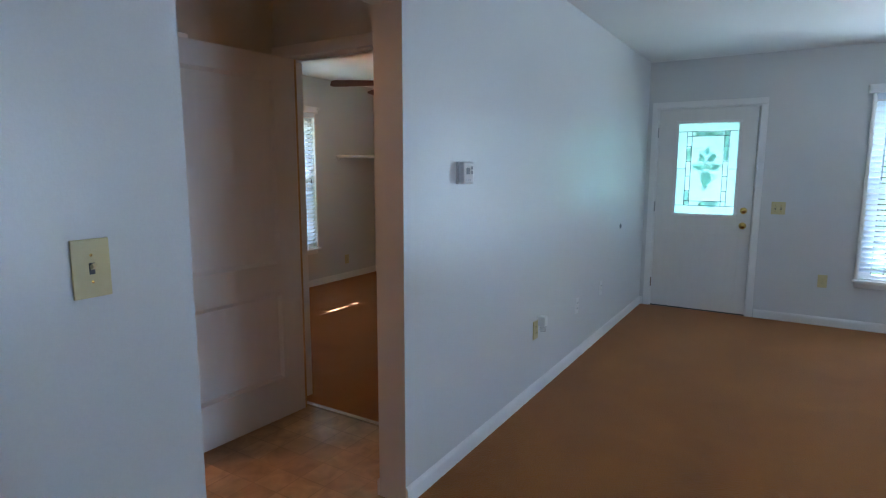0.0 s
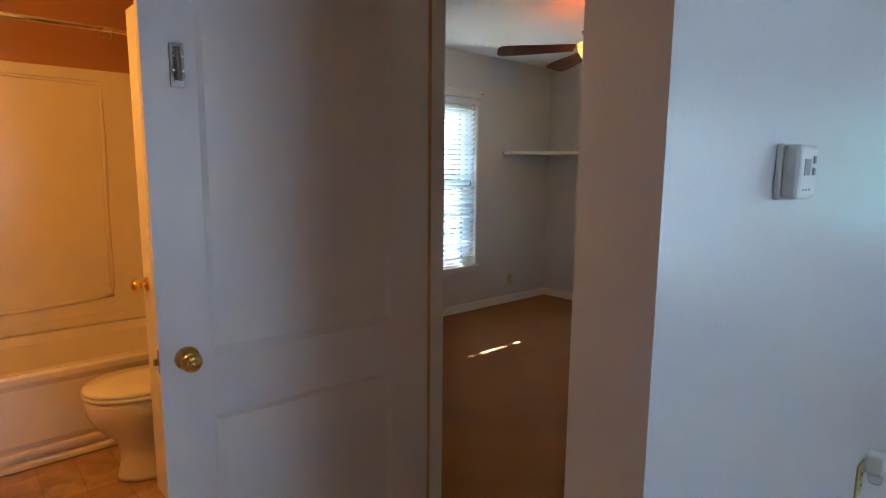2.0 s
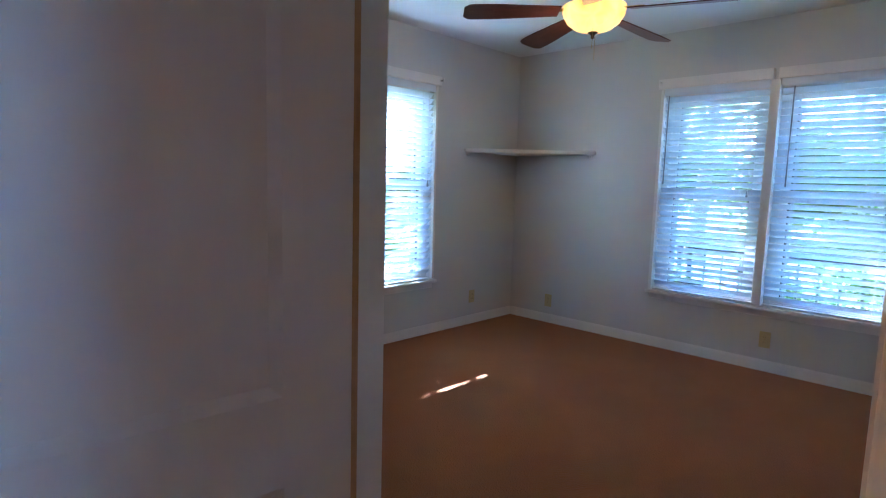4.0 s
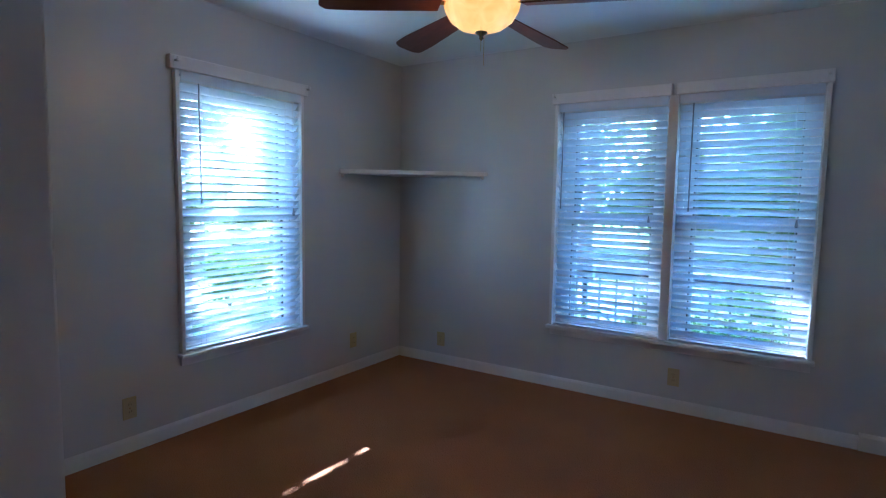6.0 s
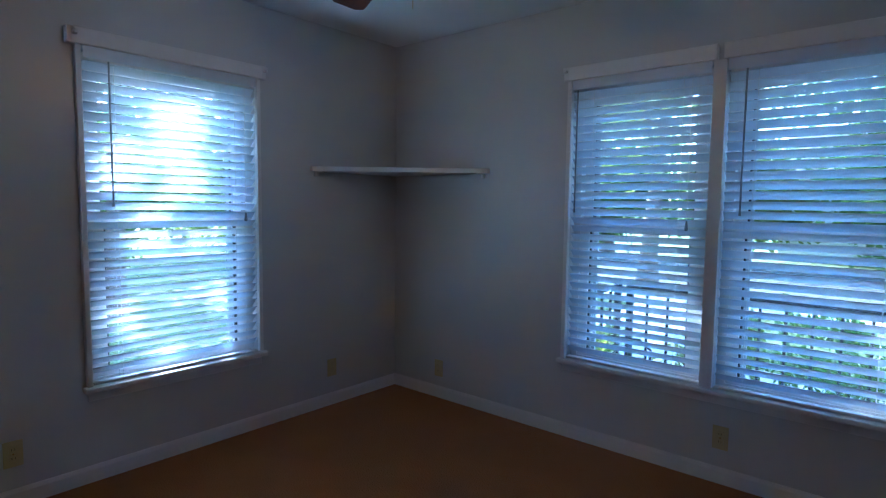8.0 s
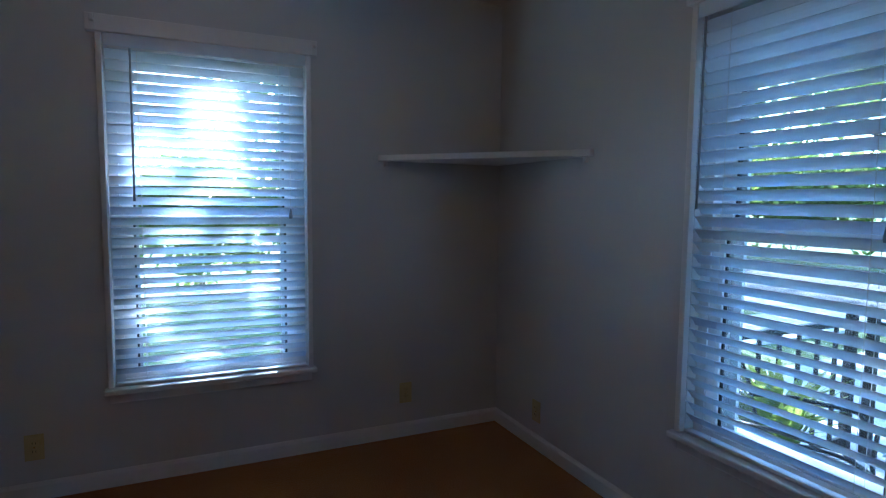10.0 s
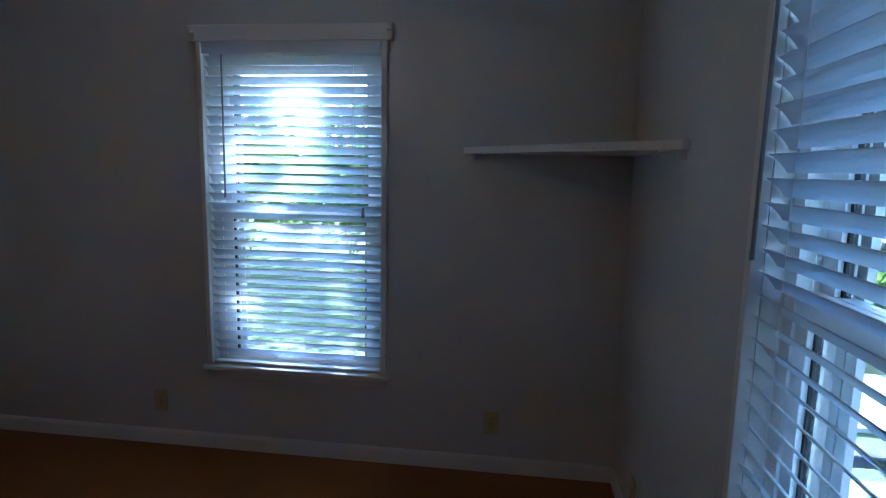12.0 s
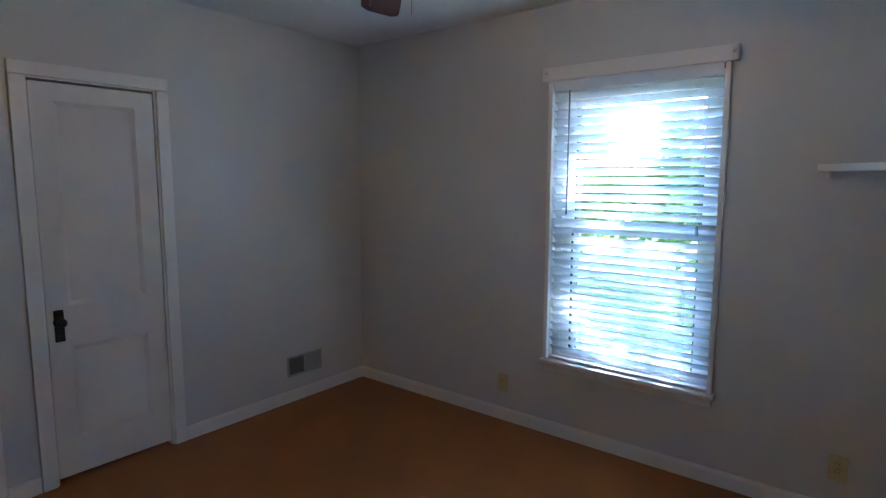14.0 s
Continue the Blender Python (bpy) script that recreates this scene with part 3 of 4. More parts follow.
petal(uc, zc - 0.12, 0.055, 0.085, math.pi)
petal(uc - 0.075, zc + 0.01, 0.035, 0.06, 1.2)
petal(uc + 0.075, zc + 0.01, 0.035, 0.06, -1.2)
petal(uc, zc + 0.02, 0.03, 0.03, 0)
petal(uc - 0.05, zc + 0.10, 0.03, 0.05, 0.5)
petal(uc + 0.05, zc + 0.10, 0.03, 0.05, -0.5)
petal(uc, zc + 0.17, 0.025, 0.045, 0)
for ua, ub in ((0.10, 0.39), (0.50, 0.79)):
    ring = bmesh.new()
    for a, b, c, d in ((ua, ub, 0.20, 0.215), (ua, ub, 0.785, 0.80), (ua, ua + 0.015, 0.215, 0.785), (ub - 0.015, ub, 0.215, 0.785)):
        add_box(ring, a, b, -0.0265, -0.0225, c, d, 0.0015)
    part("panel_moulding", ring, DOORP, front)
knob(front, fw - 0.07, 0.888, -0.0225, -1, scale=1.05)
db = part("deadbolt", lathe([(0, 0.022), (0.018, 0.020), (0.030, 0.010), (0.032, 0), (0, 0)], Matrix.Translation((fw - 0.07, -0.0225, 1.035)) @ Euler((radians(90), 0, 0)).to_matrix().to_4x4(), 24), BRASS, front, smooth=True)
part("thumb_turn", box(fw - 0.085, fw - 0.055, -0.06, -0.044, 1.03, 1.04, 0.003), BRASS, db)
for z in (0.2, 1.0, 1.75):
    part("hinge", tube([(-0.008, -0.028, z), (-0.008, -0.028, z + 0.1)], 0.007, 10), CHROME, front)
part("door_sweep", box(0.0, fw, -0.02, 0.02, 0.0, 0.0115), DARK, front)
# strips added behind the leaf to stop daylight leaking past its edges
for a, b in ((FDOOR[0] + 0.012, FDOOR[0] + 0.045), (FDOOR[1] - 0.045, FDOOR[1] - 0.012)):
    slab("daylight_block_strip", 0.055, 0.075, a, b, 0.0, FDOOR[3] - 0.012, DARK, "dark strip added to block daylight past the front door's edge", "weather strip")
slab("door_sill", -0.02, 0.16, FDOOR[0] + 0.015, FDOOR[1] - 0.015, -0.02, -0.0005, BRONZE, "dark metal front door sill", "threshold")


# ---- windows and blinds ----
def window(name, along, face, side, depth, o, label):
    """Double-hung sashes in the opening o; the frame's y runs outwards (positive) from the room's face."""
    a0, a1, z0, z1 = o
    m = local_frame(along, face, side)
    ob = tagged(thing(name, pose(0, 0, 0), label, "window"), kind="structure")

    def put(pname, x0, x1, y0, y1, w0, w1, mat=TRIM, parent=None, bevel=0.0):
        return part(pname, moved(box(x0, x1, y0, y1, w0, w1, bevel), m), mat, parent or ob)

    f, st = 0.042, 0.052
    put("frame_side", a0, a0 + f, 0.045, depth, z0, z1)
    put("frame_side", a1 - f, a1, 0.045, depth, z0, z1)
    put("frame_head", a0 + f, a1 - f, 0.045, depth, z1 - 0.075, z1)
    put("frame_sill", a0 + f, a1 - f, 0.045, depth + 0.03, z0, z0 + 0.02)
    mid = (z0 + z1) / 2 - 0.02
    for nm, y, w0, w1, rail in (("lower_sash", 0.052, z0 + 0.02, mid + 0.02, 0.022), ("upper_sash", 0.090, mid - 0.02, z1 - 0.075, 0.04)):
        bm = bmesh.new()
        add_box(bm, a0 + f, a0 + f + st, y, y + 0.034, w0, w1)
        add_box(bm, a1 - f - st, a1 - f, y, y + 0.034, w0, w1)
        add_box(bm, a0 + f + st, a1 - f - st, y, y + 0.034, w0, w0 + rail)
        add_box(bm, a0 + f + st, a1 - f - st, y, y + 0.034, w1 - 0.05, w1)
        sash = part(nm, moved(bm, m), TRIM, ob)
        # dark strips stand in for the shade between stile and glass
        for u in (a0 + f + st, a1 - f - st - 0.009):
            part("edge_shade_strip", moved(box(u, u + 0.009, y + 0.010, y + 0.024, w0 + rail, w1 - 0.05), m), DARK, sash)
        p = part("pane", moved(box(a0 + f + st + 0.009, a1 - f - st - 0.009, y + 0.015, y + 0.019, w0 + rail, w1 - 0.05), m), PANE, sash)
        p.visible_shadow = False
    bm = bmesh.new()
    for u in (a0 + f, a1 - f - 0.070):
        add_box(bm, u, u + 0.035, depth - 0.028, depth - 0.012, z0 + 0.02, z1 - 0.075)
        add_box(bm, u + 0.04, u + 0.070, depth - 0.028, depth - 0.012, z0 + 0.02, z1 - 0.075)
    part("storm_frame", moved(bm, m), STORM, ob, "grey aluminium storm window frame")
    return ob


def window_trim(along, face, side, a0, a1, z0, z1, heads, mullions=()):
    """Narrow side strips, head boards and a stool that stands out below."""
    m = local_frame(along, face, side)
    ob = thing("window_trim", pose(0, 0, 0), "white painted trim and sill round the window", "window trim", kind="structure")
    for x0, x1 in ((a0 - 0.025, a0), (a1, a1 + 0.025), *mullions):
        part("side_strip", moved(box(x0, x1, -0.03, -0.0005, z0, z1, 0.003), m), TRIM, ob)
    for x0, x1 in heads:
        part("head_board", moved(box(x0, x1, -0.042, -0.0005, z1 + 0.0005, z1 + 0.075, 0.004), m), TRIM, ob)
    part("stool", moved(box(a0 - 0.04, a1 + 0.04, -0.056, -0.0005, z0 - 0.026, z0 - 0.0005, 0.006), m), TRIM, ob)
    part("inner_sill", moved(box(a0, a1, 0.0, 0.05, z0 - 0.015, z0 + 0.003), m), TRIM, ob)
    part("apron", moved(box(a0 - 0.02, a1 + 0.02, -0.016, -0.0005, z0 - 0.075, z0 - 0.0265, 0.003), m), TRIM, ob)
    return ob


SLAT_W, SLAT_GAP, SLAT_TILT = 0.0515, 0.0468, radians(44)


def slat_mesh(length):
    """A crowned slat: its room-side edge is the higher one."""
    bm = bmesh.new()
    n = 5
    rows = []
    for x in (-length / 2, length / 2):
        top, low = [], []
        for k in range(n):
            s = (k / (n - 1) - 0.5) * SLAT_W
            crown = 0.0035 * (1 - (2 * s / SLAT_W) ** 2)
            for lst, off in ((top, 0.0012), (low, -0.0012)):
                y, z = s, crown + off
                c, sn = math.cos(SLAT_TILT), math.sin(SLAT_TILT)
                lst.append(bm.verts.new((x, y * c + z * sn, -y * sn + z * c)))
        rows.append(top + low[::-1])
    m = len(rows[0])
    for k in range(m):
        bm.faces.new((rows[0][k], rows[0][(k + 1) % m], rows[1][(k + 1) % m], rows[1][k]))
    bm.faces.new(rows[0])
    bm.faces.new(rows[1])
    bmesh.ops.recalc_face_normals(bm, faces=bm.faces[:])
    me = bpy.data.meshes.new("slat")
    bm.to_mesh(me)
    bm.free()
    me.materials.append(SLAT)
    return me


def blind(along, face, side, o, wand_at, cord_at, label, seed=1, y=0.004, rail_z=None):
    a0, a1, z0, z1 = o
    rng = random.Random(seed)
    m = local_frame(along, face, side)
    ob = thing("window_blind", m @ Matrix.Translation(((a0 + a1) / 2, y, 0)), label, "window blind", group="white slatted window blinds")
    half = (a1 - a0) / 2 - 0.006
    part("valance", box(-half, half, -0.036, -0.033, z1 - 0.055, z1 - 0.001, 0.001), SLAT, ob)
    part("headrail", box(-half, half, -0.02, 0.026, z1 - 0.02, z1 - 0.003), SLAT, ob)
    me = slat_mesh(2 * half - 0.004)
    low = z0 + 0.05 if rail_z is None else rail_z
    z = z1 - 0.082
    while z > low + 0.04:
        shared("slat", me, ob, pose(rng.uniform(-0.001, 0.001), 0, z, rng.uniform(-2.0, 2.0), rng.uniform(-0.12, 0.12), 0))
        z -= SLAT_GAP
    part("bottom_rail", box(-half, half, -0.018, 0.018, low - 0.008, low + 0.004, 0.003), WHITEPL, ob)
    for u in (-half + 0.13, 0.0 if half > 0.55 else None, half - 0.13):
        if u is None:
            continue
        for v in (-0.026, 0.026):
            part("ladder_cord", tube([(u, v, low), (u, v, z1 - 0.045)], 0.0011, 4), WHITEPL, ob)
    wx = wand_at - (a0 + a1) / 2
    w = part("tilt_wand", tube([(wx, -0.043, z1 - 0.06), (wx, -0.047, z1 - 0.72)], 0.0045, 8), GREYPL, ob, "grey plastic tilt wand")
    part("wand_grip", tube([(wx, -0.047, z1 - 0.72), (wx, -0.047, z1 - 0.74)], 0.0055, 8), GREYPL, w)
    cx = cord_at - (a0 + a1) / 2
    c = part("lift_cord", tube([(cx, -0.043, z1 - 0.06), (cx, -0.043, z1 - 0.78)], 0.0014, 5), WHITEPL, ob)
    part("tassel", lathe([(0.0, 0.05), (0.004, 0.048), (0.009, 0.012), (0.008, 0.0), (0.0, 0.0)], Matrix.Translation((cx, -0.043, z1 - 0.82)), 12), GREYPL, c, "grey cord tassel", smooth=True)
    return ob


window("window_1", "x", 0.0, 1, 0.16, NWIN, "white double-hung window behind a lowered blind")
window_trim("x", 0.0, 1, NWIN[0], NWIN[1], NWIN[2], NWIN[3], [(-2.105, -1.10)])
blind("x", 0.0, 1, NWIN, -1.935, -1.24, "lowered white slatted blind, sunlit from behind", 3, rail_z=NWIN[2] + 0.011)
EW = (EWIN[1][0], EWIN[0][1])
window("window_2", "y", 0.0, -1, 0.16, EWIN[0], "white double-hung window behind a lowered blind")
window("window_3", "y", 0.0, -1, 0.16, EWIN[1], "white double-hung window behind a lowered blind")
window_trim("y", 0.0, -1, EW[0], EW[1], EWIN[0][2], EWIN[0][3], [(-2.205, -1.395), (-3.065, -2.235)], mullions=[(-2.25, -2.19)])
blind("y", 0.0, -1, EWIN[0], -1.485, -2.1, "lowered white slatted blind before a porch view", 5, rail_z=EWIN[0][2] + 0.011)
blind("y", 0.0, -1, EWIN[1], -2.34, -2.93, "lowered white slatted blind before a porch view", 8, rail_z=EWIN[0][2] + 0.011)
window("window_4", "y", 0.0, -1, 0.16, LWIN, "white living room window behind a lowered blind")
window_trim("y", 0.0, -1, LWIN[0], LWIN[1], LWIN[2], LWIN[3], [(-7.01, -5.41)])
blind("y", 0.0, -1, LWIN, -5.56, -6.85, "lowered white slatted blind at the living room window", 11, rail_z=LWIN[2] + 0.011)

# the added south window, unseen, with the fill lamp behind its blind
window("window_south_added", "x", SOUTH, -1, 0.15, ADDED_WIN, "white living room window behind a lowered blind")
window_trim("x", SOUTH, -1, ADDED_WIN[0], ADDED_WIN[1], ADDED_WIN[2], ADDED_WIN[3], [(-5.06, -3.34)])
blind("x", SOUTH, -1, ADDED_WIN, -4.9, -3.5, "lowered white slatted blind at the living room window", 13, rail_z=ADDED_WIN[2] + 0.011)


def rod_bracket(along, face, side, a, z, label="small white curtain rod bracket beside the window head"):
    m = local_frame(along, face, side)
    ob = thing("curtain_bracket", m @ Matrix.Translation((a, 0, z)), label, "bracket", group="curtain rod brackets")
    part("plate", box(-0.012, 0.012, -0.044, -0.0425, -0.03, 0.03, 0.001), WHITEPL, ob)
    part("arm", box(-0.008, 0.008, -0.075, -0.044, 0.0, 0.012, 0.002), WHITEPL, ob)
    part("lip", box(-0.008, 0.008, -0.075, -0.069, 0.012, 0.026, 0.002), WHITEPL, ob)


for a in (-2.075, -1.115):
    rod_bracket("x", 0.0, 1, a, NWIN[3] + 0.036)
for a in (-1.415, -3.04):
    rod_bracket("y", 0.0, -1, a, EWIN[0][3] + 0.042)
rod_bracket("y", 0.0, -1, -5.425, LWIN[3] + 0.03)


# ---- plates on the walls ----
def plate_base(name, along, face, side, a, z, w, h, label, category, group="", mat=None):
    ob = thing(name, local_frame(along, face, side) @ Matrix.Translation((a, 0, z)), label, category, group)
    part("plate", box(-w / 2, w / 2, -0.007, -0.0005, -h / 2, h / 2, 0.0025), mat or IVORY, ob)
    return ob


def screw(ob, x, z):
    part("screw", lathe([(0, 0.0015), (0.003, 0.001), (0.0035, 0), (0, 0)], Matrix.Translation((x, -0.007, z)) @ Euler((radians(90), 0, 0)).to_matrix().to_4x4(), 10), BRASS, ob)


def outlet(along, face, side, a, z, label="ivory duplex outlet low on the white wall", mat=None):
    ob = plate_base("wall_outlet", along, face, side, a, z, 0.074, 0.118, label, "outlet", "ivory wall outlets", mat)
    for dz in (-0.0195, 0.0195):
        s = part("socket", box(-0.017, 0.017, -0.0095, -0.007, dz - 0.014, dz + 0.014, 0.003), mat or IVORY, ob)
        for dx in (-0.006, 0.006):
            part("slot", box(dx - 0.001, dx + 0.001, -0.0105, -0.0095, dz - 0.003, dz + 0.006), DARK, s)
    screw(ob, 0, 0)
    return ob


def switch(along, face, side, a, z, w, h, label, toggles=(0.0,)):
    ob = plate_base("light_switch", along, face, side, a, z, w, h, label, "light switch")
    for u in toggles:
        part("toggle_slot", box(u - 0.006, u + 0.006, -0.0078, -0.007, -0.013, 0.013), DARK, ob)
        bm = moved(box(-0.0045, 0.0045, -0.016, 0.0, -0.005, 0.005, 0.0015), Matrix.Translation((u, -0.0078, 0.002)) @ Euler((radians(-25), 0, 0)).to_matrix().to_4x4())
        part("toggle", bm, IVORY, ob)
        screw(ob, u, 0.03)
        screw(ob, u, -0.03)
    return ob


outlet("x", 0.0, 1, -2.364, 0.242)
outlet("x", 0.0, 1, -0.60, 0.255)
outlet("y", 0.0, -1, -0.447, 0.21)
outlet("y", 0.0, -1, -2.298, 0.231)
outlet("y", 0.0, -1, -5.214, 0.415, "ivory outlet on the front wall beside the window")
switch("y", 0.0, -1, -4.816, 1.072, 0.116, 0.118, "ivory two-gang light switch beside the front door", (-0.023, 0.023))
switch("x", PART_S, 1, -5.534, 1.221, 0.082, 0.132, "ivory toggle light switch beside the hall opening")
plug_out = outlet("x", PART_S, 1, -2.925, 0.43, "ivory outlet with a plug-in on the living room wall")
outlet("x", PART_S, 1, -2.122, 0.418, "small white cable plate on the living room wall", WHITEPL)
outlet("x", PART_S, 1, -1.509, 0.443, "white outlet on the living room wall", WHITEPL)
ob = thing("plug_in_freshener", local_frame("x", PART_S, 1) @ Matrix.Translation((-2.885, -0.0105, 0.462)), "white plug-in with a clear bottle in the outlet", "plug-in")
part("body", box(-0.028, 0.028, -0.05, 0.0, -0.01, 0.055, 0.008), WHITEPL, ob)
part("bottle", lathe([(0, -0.045), (0.017, -0.044), (0.02, -0.035), (0.02, -0.012), (0.012, -0.005), (0, -0.005)], Matrix.Translation((0, -0.027, 0)), 20), CLEARPL, ob, "clear plastic bottle", smooth=True)
ob = thing("door_stop", local_frame("x", PART_S, 1) @ Matrix.Translation((-0.937, 0, 0.917)), "small round grey wall stop for the door knob", "door stop")
part("disc", lathe([(0, 0.012), (0.012, 0.011), (0.022, 0.006), (0.024, 0.0005), (0, 0.0005)], Euler((radians(90), 0, 0)).to_matrix().to_4x4(), 20), GREYPL, ob, smooth=True)

# thermostat
ob = thing("thermostat", local_frame("x", PART_S, 1) @ Matrix.Translation((-3.872, 0, 1.42)), "white wall thermostat with a small display", "thermostat")
part("backplate", box(-0.052, 0.052, -0.012, -0.0005, -0.052, 0.052, 0.004), WHITEPL, ob)
body = part("body", box(-0.05, 0.05, -0.042, -0.012, -0.05, 0.05, 0.008), WHITEPL, ob)
part("display", box(-0.028, 0.004, -0.0432, -0.042, -0.006, 0.024), GREYPL, body)
for dz in (0.0, 0.022):
    part("button", box(0.018, 0.032, -0.0445, -0.042, dz - 0.006, dz + 0.008, 0.002), GREYPL, body)
for u in (-0.03, -0.012, 0.006):
    part("label_bar", box(u, u + 0.010, -0.0426, -0.042, -0.034, -0.031), GREYPL, body)

# air register low on the bedroom wall
ob = thing("air_register", local_frame("y", WEST_IN, 1) @ Matrix.Translation((-0.555, 0, 0.248)), "grey steel air register low on the wall", "air register")
for a, b, c, d in ((-0.145, 0.145, -0.07, -0.058), (-0.145, 0.145, 0.058, 0.07), (-0.145, -0.132, -0.058, 0.058), (0.132, 0.145, -0.058, 0.058), (-0.006, 0.006, -0.058, 0.058)):
    part("frame_bar", box(a, b, -0.010, -0.0005, c, d, 0.001), VENTM, ob)
part("backing", box(-0.132, 0.132, -0.0025, -0.0005, -0.058, 0.058), DARK, ob)
for k in range(11):
    z = -0.052 + k * 0.0104
    for a, b, tilt in ((-0.132, -0.006, -30), (0.006, 0.132, 35)):
        bm = moved(box(a, b, -0.0045, 0.0045, -0.0006, 0.0006), Matrix.Translation((0, -0.006, z)) @ Euler((radians(tilt), 0, 0)).to_matrix().to_4x4())
        part("louver", bm, VENTM, ob)


# ---- corner shelf ----
ob = thing("corner_shelf", pose(0, 0, 1.568), "white painted triangular shelf across the room corner", "shelf")
bm = bmesh.new()
tri = [(-0.002, -0.002), (-0.765, -0.002), (-0.765, -0.025), (-0.025, -0.86), (-0.002, -0.86)]
f = bm.faces.new([bm.verts.new((x, y, 0)) for x, y in tri])
e = bmesh.ops.extrude_face_region(bm, geom=[f])
bmesh.ops.translate(bm, vec=(0, 0, 0.03), verts=[v for v in e["geom"] if isinstance(v, bmesh.types.BMVert)])
bmesh.ops.recalc_face_normals(bm, faces=bm.faces[:])
bmesh.ops.bevel(bm, geom=bm.edges[:], offset=0.002, segments=1, affect="EDGES")
part("board", bm, TRIM, ob)
for x, y, a in ((-0.725, -0.012, 0), (-0.012, -0.815, 90)):
    b = part("shelf_bracket", add_box(box(-0.009, 0.009, -0.012, 0.0105, -0.03, -0.0005, 0.001), -0.009, 0.009, -0.07, 0.0105, -0.006, -0.0005, 0.001), TRIM, ob)
    b.matrix_basis = pose(x, y, 0, 0, 0, -a)

# ---- ceiling fan ----
fan = thing("ceiling_fan", pose(-1.67, -1.73, H), "bronze ceiling fan with red-brown blades and a lit alabaster bowl", "ceiling fan")
part("canopy", lathe([(0, 0), (0.068, 0), (0.066, -0.02), (0.045, -0.05), (0.018, -0.058), (0, -0.058)]), BRONZE, fan, smooth=True)
part("downrod", tube([(0, 0, -0.05), (0, 0, -0.10)], 0.012, 12), BRONZE, fan)
part("motor", lathe([(0, -0.085), (0.05, -0.088), (0.10, -0.10), (0.125, -0.12), (0.128, -0.165), (0.11, -0.19), (0.07, -0.20), (0, -0.20)], seg=36), BRONZE, fan, "dark bronze motor housing", smooth=True)
kit = part("light_kit", lathe([(0, -0.20), (0.06, -0.20), (0.075, -0.215), (0.075, -0.23), (0.115, -0.236), (0.125, -0.243), (0.11, -0.247), (0, -0.247)], seg=36), BRASS, fan, "brass light fitting", smooth=True)
bowl = part("bowl", lathe([(0.17, -0.243), (0.171, -0.25), (0.163, -0.285), (0.14, -0.325), (0.10, -0.355), (0.05, -0.372), (0.0, -0.376)], seg=40), BOWL, fan, "lit amber alabaster glass bowl", smooth=True)
bowl.visible_shadow = False
part("finial", lathe([(0.026, -0.371), (0.028, -0.378), (0.014, -0.386), (0.008, -0.394), (0.011, -0.401), (0.0, -0.412)], seg=20), BRONZE, bowl, smooth=True)


def blade_mesh():
    bm = bmesh.new()
    outline = []
    for k in range(21):
        x = 0.19 + 0.515 * k / 20
        w = 0.052 + 0.024 * min(1.0, (x - 0.19) / 0.36)
        if x > 0.66:
            w *= math.sqrt(max(0.0, 1 - ((x - 0.66) / 0.046) ** 2)) * 0.5 + 0.5
        outline.append((x, w))
    pts = [(x, w) for x, w in outline] + [(x, -w) for x, w in outline[::-1]]
    f = bm.faces.new([bm.verts.new((x, y, 0.003)) for x, y in pts])
    e = bmesh.ops.extrude_face_region(bm, geom=[f])
    bmesh.ops.translate(bm, vec=(0, 0, -0.006), verts=[v for v in e["geom"] if isinstance(v, bmesh.types.BMVert)])
    bmesh.ops.recalc_face_normals(bm, faces=bm.faces[:])
    return moved(bm, Euler((radians(12), 0, 0)).to_matrix().to_4x4())


for k in range(5):
    a = -6.5 + 72 * k
    b = part("blade", blade_mesh(), BLADE, fan, "glossy red-brown wooden blade")
    b.matrix_basis = pose(0, 0, -0.262, 0, 0, a) @ pose(0, 0, 0, 0, 3, 0)
    arm = part("blade_iron", moved(add_box(box(0.09, 0.24, -0.014, 0.014, 0.004, 0.010, 0.002), 0.20, 0.27, -0.035, 0.035, 0.004, 0.009, 0.002), Euler((radians(12), 0, 0)).to_matrix().to_4x4()), BRASS, b)
for x, y, l in ((0.06, 0.02, 0.26), (-0.055, -0.03, 0.18)):
    part("pull_chain", tube([(x, y, -0.245), (x, y, -0.40 - l * 0.4)], 0.0012, 5), BRASS, fan)


# ---- bathroom ----
tub = thing("bathtub", pose(0, 0, 0), "cream acrylic bathtub along the back wall", "bathtub")
bm = bmesh.new()
TX0, TX1, TY0, TY1, TZ = -5.82, -4.005, -0.835, -0.024, 0.457
outer = [(TX0, TY0), (TX1, TY0), (TX1, TY1), (TX0, TY1)]


def rounded(x0, x1, y0, y1, r, z, n=6):
    pts = []
    for cx, cy, a0 in ((x1 - r, y0 + r, -90), (x1 - r, y1 - r, 0), (x0 + r, y1 - r, 90), (x0 + r, y0 + r, 180)):
        for k in range(n + 1):
            a = radians(a0 + 90 * k / n)
            pts.append((cx + r * math.cos(a), cy + r * math.sin(a), z))
    return pts


